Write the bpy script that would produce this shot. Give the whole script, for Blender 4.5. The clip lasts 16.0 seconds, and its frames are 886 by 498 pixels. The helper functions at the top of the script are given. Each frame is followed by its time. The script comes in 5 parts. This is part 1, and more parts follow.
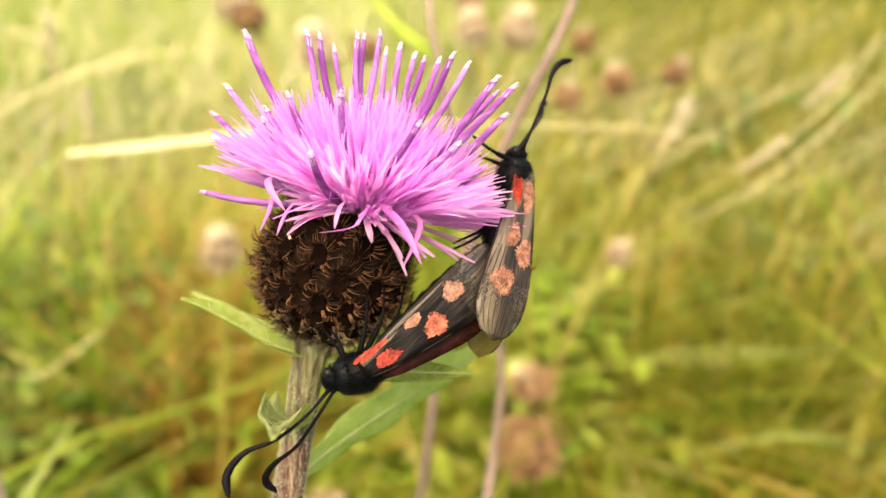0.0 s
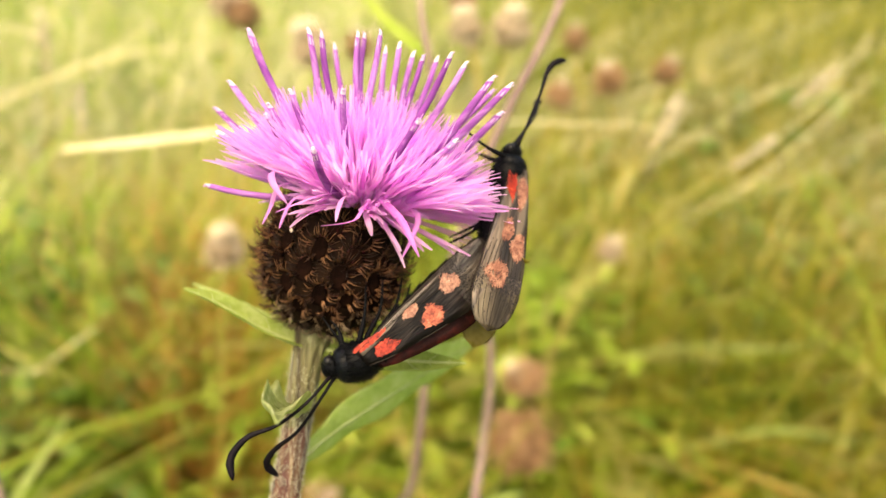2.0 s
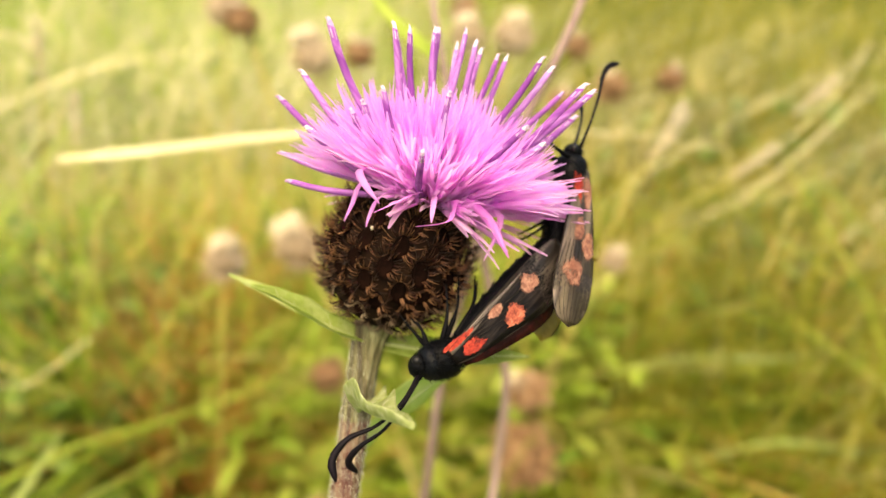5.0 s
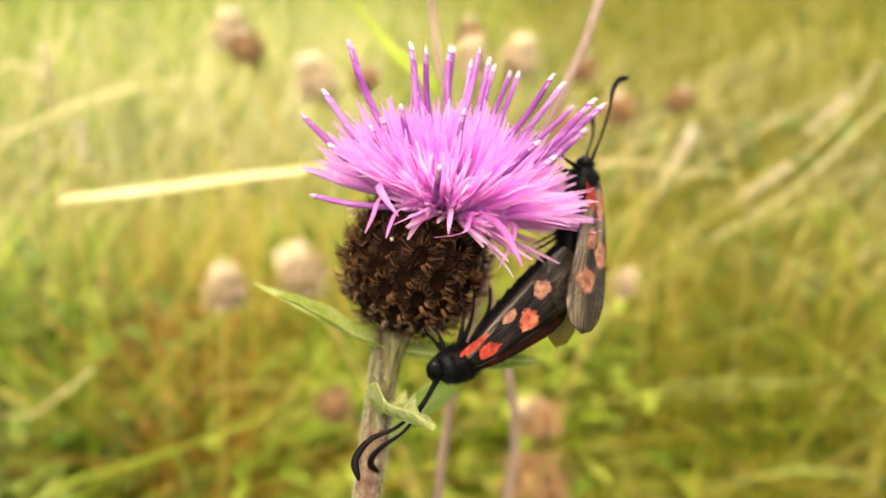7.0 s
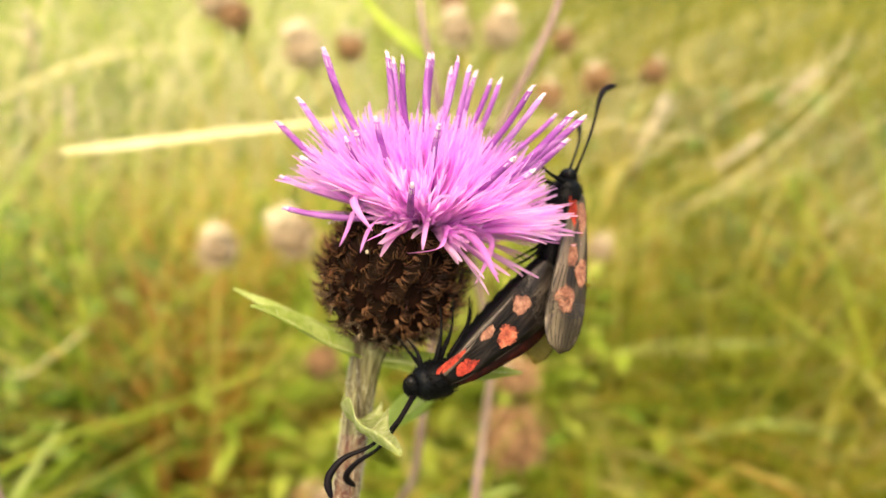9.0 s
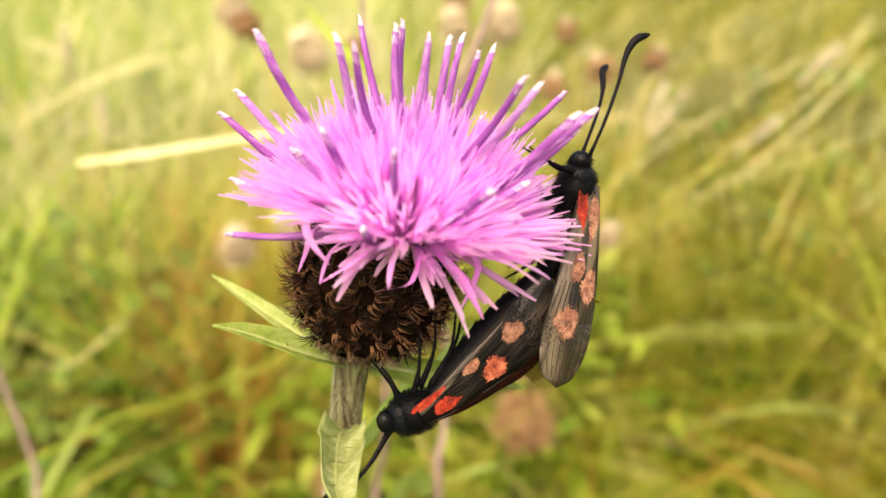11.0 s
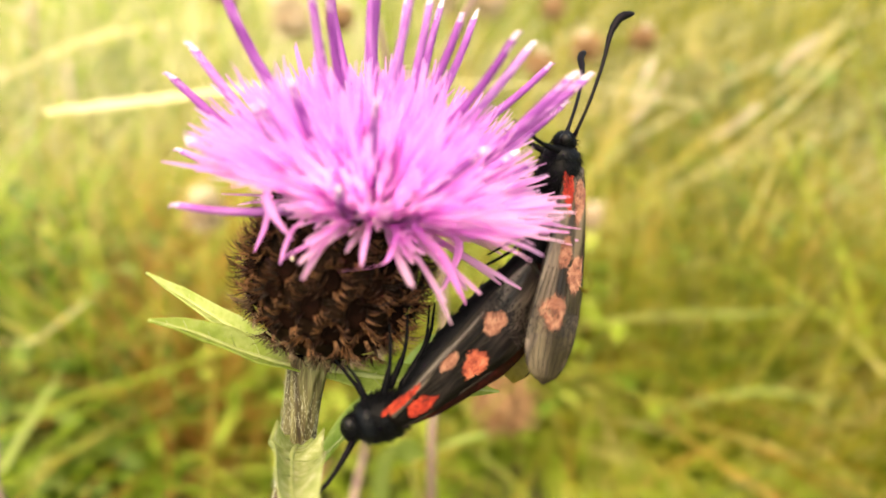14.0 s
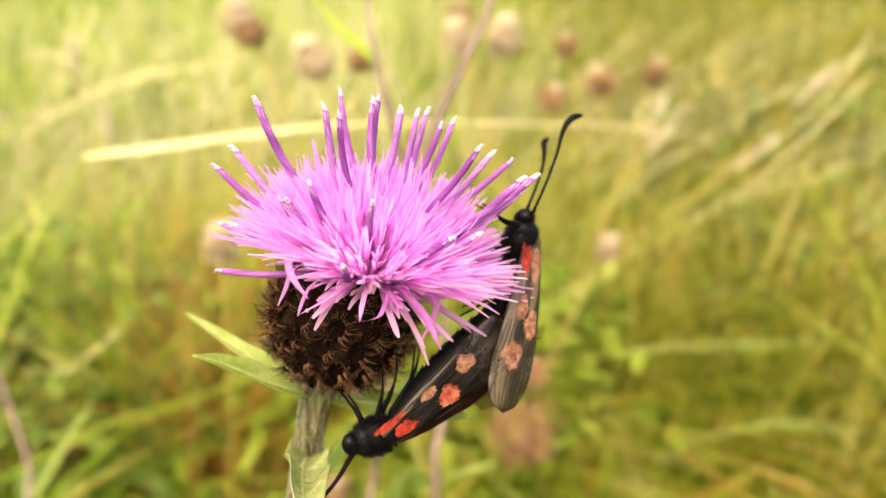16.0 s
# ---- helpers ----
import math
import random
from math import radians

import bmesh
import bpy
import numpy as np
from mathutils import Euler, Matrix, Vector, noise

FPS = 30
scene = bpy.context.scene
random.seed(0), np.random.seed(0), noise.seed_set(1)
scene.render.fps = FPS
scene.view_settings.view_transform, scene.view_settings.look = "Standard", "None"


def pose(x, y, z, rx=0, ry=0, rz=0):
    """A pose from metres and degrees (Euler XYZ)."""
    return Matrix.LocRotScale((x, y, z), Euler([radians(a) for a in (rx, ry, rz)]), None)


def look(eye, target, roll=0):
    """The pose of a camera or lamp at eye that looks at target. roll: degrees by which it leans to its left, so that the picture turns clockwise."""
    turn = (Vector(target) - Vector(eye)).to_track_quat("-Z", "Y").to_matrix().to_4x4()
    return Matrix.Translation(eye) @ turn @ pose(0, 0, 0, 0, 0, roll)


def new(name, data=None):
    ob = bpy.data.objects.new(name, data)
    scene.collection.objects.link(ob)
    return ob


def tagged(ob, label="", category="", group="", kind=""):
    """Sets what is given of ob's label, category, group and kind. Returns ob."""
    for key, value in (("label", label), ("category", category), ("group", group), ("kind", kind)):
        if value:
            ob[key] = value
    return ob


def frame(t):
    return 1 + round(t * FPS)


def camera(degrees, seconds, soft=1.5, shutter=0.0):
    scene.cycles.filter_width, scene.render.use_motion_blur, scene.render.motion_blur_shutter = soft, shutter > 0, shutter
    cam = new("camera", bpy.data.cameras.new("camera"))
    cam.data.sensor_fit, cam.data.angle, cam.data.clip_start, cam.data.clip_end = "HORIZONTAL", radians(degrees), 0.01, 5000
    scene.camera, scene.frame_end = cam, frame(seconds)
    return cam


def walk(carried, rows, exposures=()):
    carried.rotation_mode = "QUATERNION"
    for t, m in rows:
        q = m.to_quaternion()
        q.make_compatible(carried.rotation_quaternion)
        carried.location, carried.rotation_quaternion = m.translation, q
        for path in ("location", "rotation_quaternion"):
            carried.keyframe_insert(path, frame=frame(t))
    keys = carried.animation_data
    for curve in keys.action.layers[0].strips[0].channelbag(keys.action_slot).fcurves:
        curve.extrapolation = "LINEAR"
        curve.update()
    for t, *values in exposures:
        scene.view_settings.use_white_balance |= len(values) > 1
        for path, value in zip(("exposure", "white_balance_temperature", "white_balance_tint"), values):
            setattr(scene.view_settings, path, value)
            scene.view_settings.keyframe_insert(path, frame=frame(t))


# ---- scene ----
EYE, TILT = 0.50, -24.0
START = pose(0, 0, EYE, TILT, 0, 0)          # where the camera stands at first, level with its own axis

cam = camera(69.9, 16.0)
cam.data.dof.use_dof = True
cam.data.dof.focus_distance = 0.0605
cam.data.dof.aperture_fstop = 16.0
# seconds, right, ahead, up (metres), yaw, pitch, roll from the first stand
PATH = [
    (0.0, -0.0002, 0.0004, 0.0001, -0.0, 0.0, -0.0),
    (0.5, -0.0019, -0.002, 0.0012, -0.38, -0.35, -0.48),
    (1.0, -0.0031, 0.0003, -0.0001, -1.15, -0.37, -0.22),
    (1.5, -0.0042, 0.0031, 0.0032, -2.11, -0.73, 0.24),
    (2.0, 0.0006, -0.0033, -0.001, -0.51, -0.19, -0.07),
    (2.5, -0.0023, 0.001, -0.0009, -2.0, -0.04, 0.12),
    (3.0, -0.0011, -0.0028, -0.0005, -1.61, -0.62, -0.17),
    (3.5, -0.0043, -0.0003, -0.0013, -1.97, -0.3, 0.26),
    (4.0, -0.0068, -0.0039, -0.0030, -1.48, -0.40, 0.12),
    (6.5, 0.0026, 0.0183, 0.0054, -0.41, 2.4, 0.24),
    (7.0, -0.0025, 0.0095, 0.0043, -0.12, 2.33, 0.49),
    (7.5, 0.0024, 0.0063, 0.0085, -0.39, 0.74, 0.46),
    (8.0, 0.0055, 0.0033, 0.0043, -0.44, 1.22, 0.55),
    (8.5, -0.0055, -0.0015, 0.0003, -1.97, 0.55, 0.21),
    (11.0, 0.0216, -0.0234, 0.0004, 2.21, -1.17, 1.72),
    (11.5, 0.0223, -0.0233, 0.0009, 3.28, -1.04, 1.29),
    (12.0, 0.0262, -0.0253, 0.0017, 4.16, -1.34, 1.09),
    (12.5, 0.0185, -0.014, -0.0013, 3.44, -0.97, 0.62),
    (13.0, 0.0143, -0.0105, -0.0079, 3.49, -1.34, 0.51),
    (13.5, 0.0128, -0.0085, -0.0145, 1.53, -0.73, 0.48),
    (14.0, 0.0133, -0.0142, -0.0131, -0.4, -1.57, 0.78),
    (14.5, 0.0145, -0.0212, -0.0118, 0.88, -0.14, 1.19),
    (15.0, 0.0118, -0.0213, -0.0119, 0.78, 0.46, 1.04),
    (15.5, 0.0128, -0.0263, -0.0109, 0.39, -0.05, 0.97),
    (16.0, 0.021, -0.0242, -0.01, 2.16, 0.94, 0.98),
]
walk(cam, [(t, START @ pose(x, y, z, 90 + pitch, roll, yaw)) for t, x, y, z, yaw, pitch, roll in PATH], exposures=[(t, e, 8950, 10.4) for t, e in ((0, 1.54), (2, 1.47), (3.5, 1.44), (7, 1.45), (8.5, 1.46), (11, 1.53), (13, 1.55), (14, 1.66), (15, 1.61), (16, 1.55))])

# ---- light: a bright, thinly clouded summer day ----
SUN_HIGH, SUN_ROUND = 62.0, 192.0            # degrees above the horizon, and round from ahead
world = bpy.data.worlds.new("sky")
scene.world = world
world.use_nodes = True
wn = world.node_tree.nodes
sky = wn.new("ShaderNodeTexSky")
sky.sky_type = "NISHITA"
sky.sun_disc = False
sky.sun_elevation = radians(SUN_HIGH)
sky.sun_rotation = radians(SUN_ROUND)
sky.dust_density = 3.0
wn["Background"].inputs["Strength"].default_value = 0.15
world.node_tree.links.new(sky.outputs["Color"], wn["Background"].inputs["Color"])
sun_data = bpy.data.lights.new("sun", "SUN")
sun_data.energy, sun_data.angle, sun_data.color = 2.3, radians(55), (1.0, 0.92, 0.75)
sun = new("sun", sun_data)
a, b = radians(SUN_HIGH), radians(SUN_ROUND)
sun.matrix_world = look((0, 0, 5), (-math.sin(b) * math.cos(a), -math.cos(b) * math.cos(a), 5 - math.sin(a)))


# ---- materials ----
def material(name, stops, rough=0.6, scale=400.0, bump=0.3, fine=4.0, light_through=0.0, island=0.5, per_object=0.0, sheen=0.0, stretch=(1, 1, 1), spec=0.4, contrast=1.0, along=None):
    """Colour from a ramp over noise and chance; stops: (position, colour). scale: noise cells a metre; along: grain runs this way."""
    m = bpy.data.materials.new(name)
    m.use_nodes = True
    nt = m.node_tree
    n, link = nt.nodes, nt.links.new
    bsdf = n["Principled BSDF"]
    where = n.new("ShaderNodeTexCoord")
    mapping = n.new("ShaderNodeMapping")
    mapping.inputs["Scale"].default_value = stretch
    if along is not None:
        mapping.vector_type = "TEXTURE"
        mapping.inputs["Rotation"].default_value = Vector(along).to_track_quat("Z", "Y").to_euler()
        mapping.inputs["Scale"].default_value = (1, 1, 7)
    link(where.outputs["Object"], mapping.inputs["Vector"])
    coarse, grain = n.new("ShaderNodeTexNoise"), n.new("ShaderNodeTexNoise")
    coarse.inputs["Scale"].default_value = scale
    coarse.inputs["Detail"].default_value = 4.0
    grain.inputs["Scale"].default_value = scale * fine
    grain.inputs["Detail"].default_value = 3.0
    for tex in (coarse, grain):
        link(mapping.outputs["Vector"], tex.inputs["Vector"])
    mix = n.new("ShaderNodeMath")
    mix.operation = "MULTIPLY_ADD"
    link(coarse.outputs["Fac"], mix.inputs[0])
    mix.inputs[1].default_value = 0.75 * contrast
    grain_part = n.new("ShaderNodeMath")
    grain_part.operation = "MULTIPLY_ADD"
    link(grain.outputs["Fac"], grain_part.inputs[0])
    grain_part.inputs[1].default_value = 0.35
    grain_part.inputs[2].default_value = -0.05 - 0.375 * (contrast - 1)
    link(grain_part.outputs[0], mix.inputs[2])
    value = mix.outputs[0]
    geo, info = n.new("ShaderNodeNewGeometry"), n.new("ShaderNodeObjectInfo")
    for amount, out in ((island, geo.outputs["Random Per Island"]), (per_object, info.outputs["Random"])):
        if amount:
            add = n.new("ShaderNodeMath")
            add.operation = "MULTIPLY_ADD"
            link(out, add.inputs[0])
            add.inputs[1].default_value = amount
            off = n.new("ShaderNodeMath")
            off.operation = "SUBTRACT"
            link(value, off.inputs[0])
            off.inputs[1].default_value = amount / 2
            link(off.outputs[0], add.inputs[2])
            value = add.outputs[0]
    ramp = n.new("ShaderNodeValToRGB")
    while len(ramp.color_ramp.elements) < len(stops):
        ramp.color_ramp.elements.new(0.5)
    for e, (p, c) in zip(ramp.color_ramp.elements, stops):
        e.position, e.color = p, (*c, 1)
    link(value, ramp.inputs["Fac"])
    link(ramp.outputs["Color"], bsdf.inputs["Base Color"])
    bsdf.inputs["Roughness"].default_value = rough
    bsdf.inputs["Specular IOR Level"].default_value = spec
    bsdf.inputs["Sheen Weight"].default_value = sheen
    if bump:
        bm_node = n.new("ShaderNodeBump")
        bm_node.inputs["Strength"].default_value = bump
        bm_node.inputs["Distance"].default_value = 0.15 / scale
        link(grain.outputs["Fac"], bm_node.inputs["Height"])
        link(bm_node.outputs["Normal"], bsdf.inputs["Normal"])
    if light_through:
        tr, both = n.new("ShaderNodeBsdfTranslucent"), n.new("ShaderNodeMixShader")
        link(ramp.outputs["Color"], tr.inputs["Color"])
        both.inputs[0].default_value = light_through
        link(bsdf.outputs[0], both.inputs[1])
        link(tr.outputs[0], both.inputs[2])
        link(both.outputs[0], n["Material Output"].inputs["Surface"])
    return m


L_WAY, U_WAY = (0.71, 0.25, 0.66), (-0.22, -0.417, -0.882)      # the way of the two moths' forewings
M_PETAL = material("floret_pink", [(0.12, (0.93, 0.38, 0.90)), (0.45, (0.965, 0.51, 0.95)), (0.8, (0.985, 0.68, 0.975))], 0.5, 300, 0.2, light_through=0.75, island=0.3, per_object=0.25, stretch=(1, 1, 0.25), spec=0.2)
M_ANTHER = material("anther_violet", [(0.2, (0.22, 0.045, 0.28)), (0.5, (0.36, 0.10, 0.44)), (0.75, (0.56, 0.26, 0.64)), (0.95, (0.76, 0.50, 0.82))], 0.5, 1300, 0.25, spec=0.25, light_through=0.3, island=0.2, per_object=0.4, stretch=(1, 1, 0.10), contrast=1.15)
M_POLLEN = material("pollen_white", [(0.3, (0.50, 0.28, 0.56)), (0.5, (0.70, 0.52, 0.73)), (0.75, (0.84, 0.76, 0.85))], 0.8, 1500, 0.5, per_object=0.4, light_through=0.3)
M_CORE = material("involucre_brown", [(0.3, (0.004, 0.002, 0.0015)), (0.7, (0.016, 0.008, 0.004))], 0.8, 500, spec=0.05)
# Near black, so that the plates pass for shaded pits inside the fringes.
M_PLATE = material("bract_pit_dark", [(0.25, (0.002, 0.001, 0.0008)), (0.7, (0.010, 0.004, 0.0025))], 0.9, 900, 0.5, spec=0.02, per_object=0.4)
M_TEETH = material("bract_fringe_brown", [(0.15, (0.009, 0.003, 0.0014)), (0.5, (0.056, 0.018, 0.0075)), (0.9, (0.32, 0.155, 0.072))], 0.5, 700, 0.0, light_through=0.3, island=0.75, per_object=0.35)
M_TEETH_TAN = material("old_bract_fringe", [(0.15, (0.03, 0.015, 0.008)), (0.5, (0.135, 0.078, 0.043)), (0.9, (0.50, 0.38, 0.25))], 0.6, 700, 0.0, light_through=0.3, island=0.75, per_object=0.4)
M_STEM = material("stem_green_purple", [(0.28, (0.035, 0.011, 0.010)), (0.43, (0.095, 0.036, 0.026)), (0.60, (0.13, 0.075, 0.046)), (0.82, (0.33, 0.26, 0.16))], 0.7, 1300, 0.7, fine=3, stretch=(1, 1, 0.05), contrast=1.5, island=0.0)
M_STEM_GREEN = material("stem_grey_green", [(0.28, (0.030, 0.020, 0.010)), (0.42, (0.064, 0.052, 0.024)), (0.57, (0.125, 0.118, 0.052)), (0.82, (0.36, 0.35, 0.20))], 0.7, 1300, 0.7, fine=3, stretch=(1, 1, 0.05), contrast=1.5, island=0.0)
M_HAIR = material("stem_hair", [(0.2, (0.5, 0.5, 0.38)), (0.8, (0.72, 0.72, 0.6))], 0.6, 300, 0, light_through=0.3)
M_LEAF = material("leaf_green", [(0.2, (0.22, 0.32, 0.05)), (0.5, (0.38, 0.48, 0.12)), (0.85, (0.58, 0.64, 0.30))], 0.65, 350, 0.7, light_through=0.6, per_object=0.3)
# Paler underside, lightened further to make up for light the big leaf lacks.
M_UNDER = material("leaf_underside", [(0.2, (0.34, 0.46, 0.11)), (0.5, (0.50, 0.62, 0.20)), (0.85, (0.66, 0.72, 0.36))], 0.7, 500, 0.7, fine=3, light_through=0.65)
M_DOWNY = material("downy_leaf", [(0.2, (0.24, 0.32, 0.09)), (0.5, (0.40, 0.46, 0.18)), (0.85, (0.64, 0.67, 0.42))], 0.75, 900, 0.9, fine=3, light_through=0.5, contrast=1.4)
M_RIB = material("leaf_rib", [(0.2, (0.36, 0.45, 0.14)), (0.8, (0.54, 0.60, 0.28))], 0.6, 500, 0.2, light_through=0.4)
M_MOTH = material("moth_black", [(0.3, (0.001, 0.001, 0.0015)), (0.8, (0.004, 0.004, 0.005))], 0.6, 900, 0.3, spec=0.06)
# Black with a little blue, which paints in the thorax's sheen.
M_FUR = material("moth_fur_black", [(0.2, (0.0007, 0.0008, 0.0012)), (0.8, (0.003, 0.0034, 0.0045))], 0.5, 600, 0, spec=0.07)
M_EYE = material("moth_eye", [(0.3, (0.003, 0.003, 0.0035)), (0.7, (0.010, 0.010, 0.011))], 0.35, 2500, 0.2, spec=0.14)
M_ANTENNA = material("antenna_black", [(0.3, (0.001, 0.0007, 0.0014)), (0.8, (0.006, 0.0035, 0.0065))], 0.55, 1500, 0.4, spec=0.1)
# The pale streaks along the forewings paint varying sheen into the colour.
M_WING = material("forewing_scales", [(0.3, (0.0012, 0.0009, 0.001)), (0.55, (0.0042, 0.0032, 0.0034)), (0.9, (0.034, 0.026, 0.024))], 0.40, 700, 0.5, fine=4, light_through=0.05, spec=0.12, contrast=1.9, along=L_WAY)
# Dark wing whose sky sheen is mixed into the base colour as grey.
M_WING_SHEEN = material("forewing_painted_sheen", [(0.22, (0.007, 0.005, 0.0035)), (0.5, (0.030, 0.021, 0.015)), (0.8, (0.16, 0.12, 0.086))], 0.36, 650, 0.5, fine=4, light_through=0.28, spec=0.45, contrast=2.2, along=U_WAY)
# Worn wing end; part of its grey is sky reflection put into the colour.
M_WORN_SHEEN = material("worn_sheeny_forewing_end", [(0.25, (0.004, 0.003, 0.0025)), (0.5, (0.014, 0.011, 0.009)), (0.8, (0.08, 0.064, 0.052))], 0.38, 650, 0.5, fine=4, light_through=0.15, spec=0.4, contrast=2.0, along=L_WAY)
M_HIND = material("hindwing_red", [(0.3, (0.004, 0.002, 0.002)), (0.6, (0.018, 0.003, 0.0025)), (0.9, (0.085, 0.010, 0.007))], 0.6, 400, 0.4, light_through=0.1, spec=0.12)
M_YELLOWISH = material("wing_membrane", [(0.2, (0.21, 0.16, 0.025)), (0.8, (0.44, 0.36, 0.09))], 0.35, 400, 0.3, light_through=0.75)
M_MARGIN = material("worn_wing_margin", [(0.25, (0.024, 0.017, 0.010)), (0.5, (0.074, 0.055, 0.033)), (0.8, (0.22, 0.175, 0.11))], 0.4, 600, 0.4, fine=4, light_through=0.5, spec=0.5, contrast=1.8, along=U_WAY)
M_COSTA = material("wing_edge_grey", [(0.25, (0.016, 0.012, 0.010)), (0.8, (0.12, 0.095, 0.08))], 0.42, 700, 0.4, fine=3, contrast=2.0, spec=0.45, along=L_WAY)
M_VEIN = material("wing_vein", [(0.2, (0.004, 0.003, 0.0025)), (0.8, (0.022, 0.017, 0.013))], 0.5, 500, 0, spec=0.1)
M_RED = material("spot_red", [(0.20, (0.022, 0.004, 0.003)), (0.36, (0.16, 0.009, 0.005)), (0.6, (0.31, 0.023, 0.011)), (0.88, (0.43, 0.078, 0.036))], 0.5, 1300, 0.6, fine=3, contrast=1.8, island=0.4, spec=0.25)
# Faded orange spots; some of the paleness is gloss put into the colour.
M_PEACH = material("spot_peach", [(0.18, (0.05, 0.020, 0.015)), (0.36, (0.165, 0.058, 0.035)), (0.58, (0.275, 0.120, 0.076)), (0.88, (0.43, 0.26, 0.18))], 0.45, 1200, 0.6, fine=3, contrast=1.7, island=0.35, spec=0.4)
M_SALMON = material("spot_salmon", [(0.20, (0.04, 0.010, 0.007)), (0.38, (0.19, 0.027, 0.014)), (0.6, (0.32, 0.072, 0.038)), (0.88, (0.46, 0.17, 0.10))], 0.48, 1200, 0.6, fine=3, contrast=1.8, island=0.35, spec=0.3)
# The stronger blue here imitates the collar's blue-grey highlights by colour.
M_COLLAR = material("moth_collar", [(0.2, (0.0009, 0.0011, 0.0016)), (0.8, (0.0042, 0.0055, 0.008))], 0.45, 700, 0.3, spec=0.10)
M_SOIL = material("field_soil", [(0.3, (0.025, 0.035, 0.008)), (0.5, (0.055, 0.07, 0.016)), (0.7, (0.11, 0.11, 0.03))], 0.9, 6, 0.6, fine=12)
GREENS = [(0.10, (0.045, 0.085, 0.010)), (0.26, (0.15, 0.25, 0.022)), (0.46, (0.28, 0.41, 0.042)), (0.70, (0.47, 0.52, 0.095)), (0.94, (0.74, 0.66, 0.29))]
M_GRASS = material("grass_blades", GREENS, 0.5, 9.0, 0, fine=3, light_through=0.45, island=0.5, contrast=2.4)
# Olive grass, darkened in its colour for the weaker light on the right.
M_DIM_OLIVE = material("dim_olive_grass", [(0.10, (0.036, 0.052, 0.006)), (0.30, (0.112, 0.155, 0.012)), (0.50, (0.235, 0.25, 0.023)), (0.72, (0.40, 0.345, 0.055)), (0.94, (0.60, 0.52, 0.21))], 0.5, 9.0, 0, fine=3, light_through=0.45, island=0.5, contrast=2.5)
M_RUSSET = material("russet_grass", [(0.1, (0.26, 0.10, 0.022)), (0.5, (0.52, 0.26, 0.06)), (0.9, (0.70, 0.46, 0.15))], 0.5, 30, 0, light_through=0.3, island=0.6)
STRAWS = [(0.1, (0.34, 0.22, 0.04)), (0.5, (0.62, 0.50, 0.13)), (0.9, (0.82, 0.72, 0.34))]
M_STRAW = material("straw", STRAWS, 0.5, 60, 0.1, light_through=0.3, island=0.6, per_object=0.3)
M_PALESTRAW = material("bleached_straw", [(0.1, (0.50, 0.45, 0.23)), (0.5, (0.68, 0.63, 0.37)), (0.9, (0.84, 0.80, 0.56))], 0.5, 60, 0.1, light_through=0.3, island=0.6, per_object=0.2)
M_HERB = material("herb_leaves", [(0.1, (0.05, 0.11, 0.018)), (0.5, (0.14, 0.24, 0.04)), (0.9, (0.33, 0.42, 0.10))], 0.55, 30, 0.2, light_through=0.35, island=0.6)
M_FRESH = material("fresh_herb_leaves", [(0.1, (0.14, 0.25, 0.024)), (0.5, (0.36, 0.49, 0.06)), (0.9, (0.58, 0.64, 0.16))], 0.55, 30, 0.2, light_through=0.5, island=0.6)
M_DRY = material("dry_seed_head", [(0.15, (0.12, 0.058, 0.028)), (0.5, (0.32, 0.175, 0.085)), (0.9, (0.56, 0.38, 0.21))], 0.7, 250, 0.4, island=0.6, per_object=0.3)
M_DRYPALE = material("faded_seed_head", [(0.15, (0.28, 0.18, 0.10)), (0.5, (0.54, 0.42, 0.28)), (0.9, (0.76, 0.66, 0.50))], 0.7, 120, 0.4, island=0.5, per_object=0.3)
M_FLUFF = material("pale_fluff", [(0.2, (0.64, 0.54, 0.38)), (0.8, (0.88, 0.82, 0.66))], 0.8, 200, 0, light_through=0.35, island=0.4)
M_PINKSTEM = material("pinkish_stem", [(0.2, (0.10, 0.058, 0.056)), (0.5, (0.19, 0.122, 0.108)), (0.85, (0.33, 0.25, 0.20))], 0.6, 150, 0.3, stretch=(1, 1, 0.1))


# ---- shapes ----
def unit(v):
    v = np.asarray(v, float)
    return v / max(np.linalg.norm(v), 1e-12)


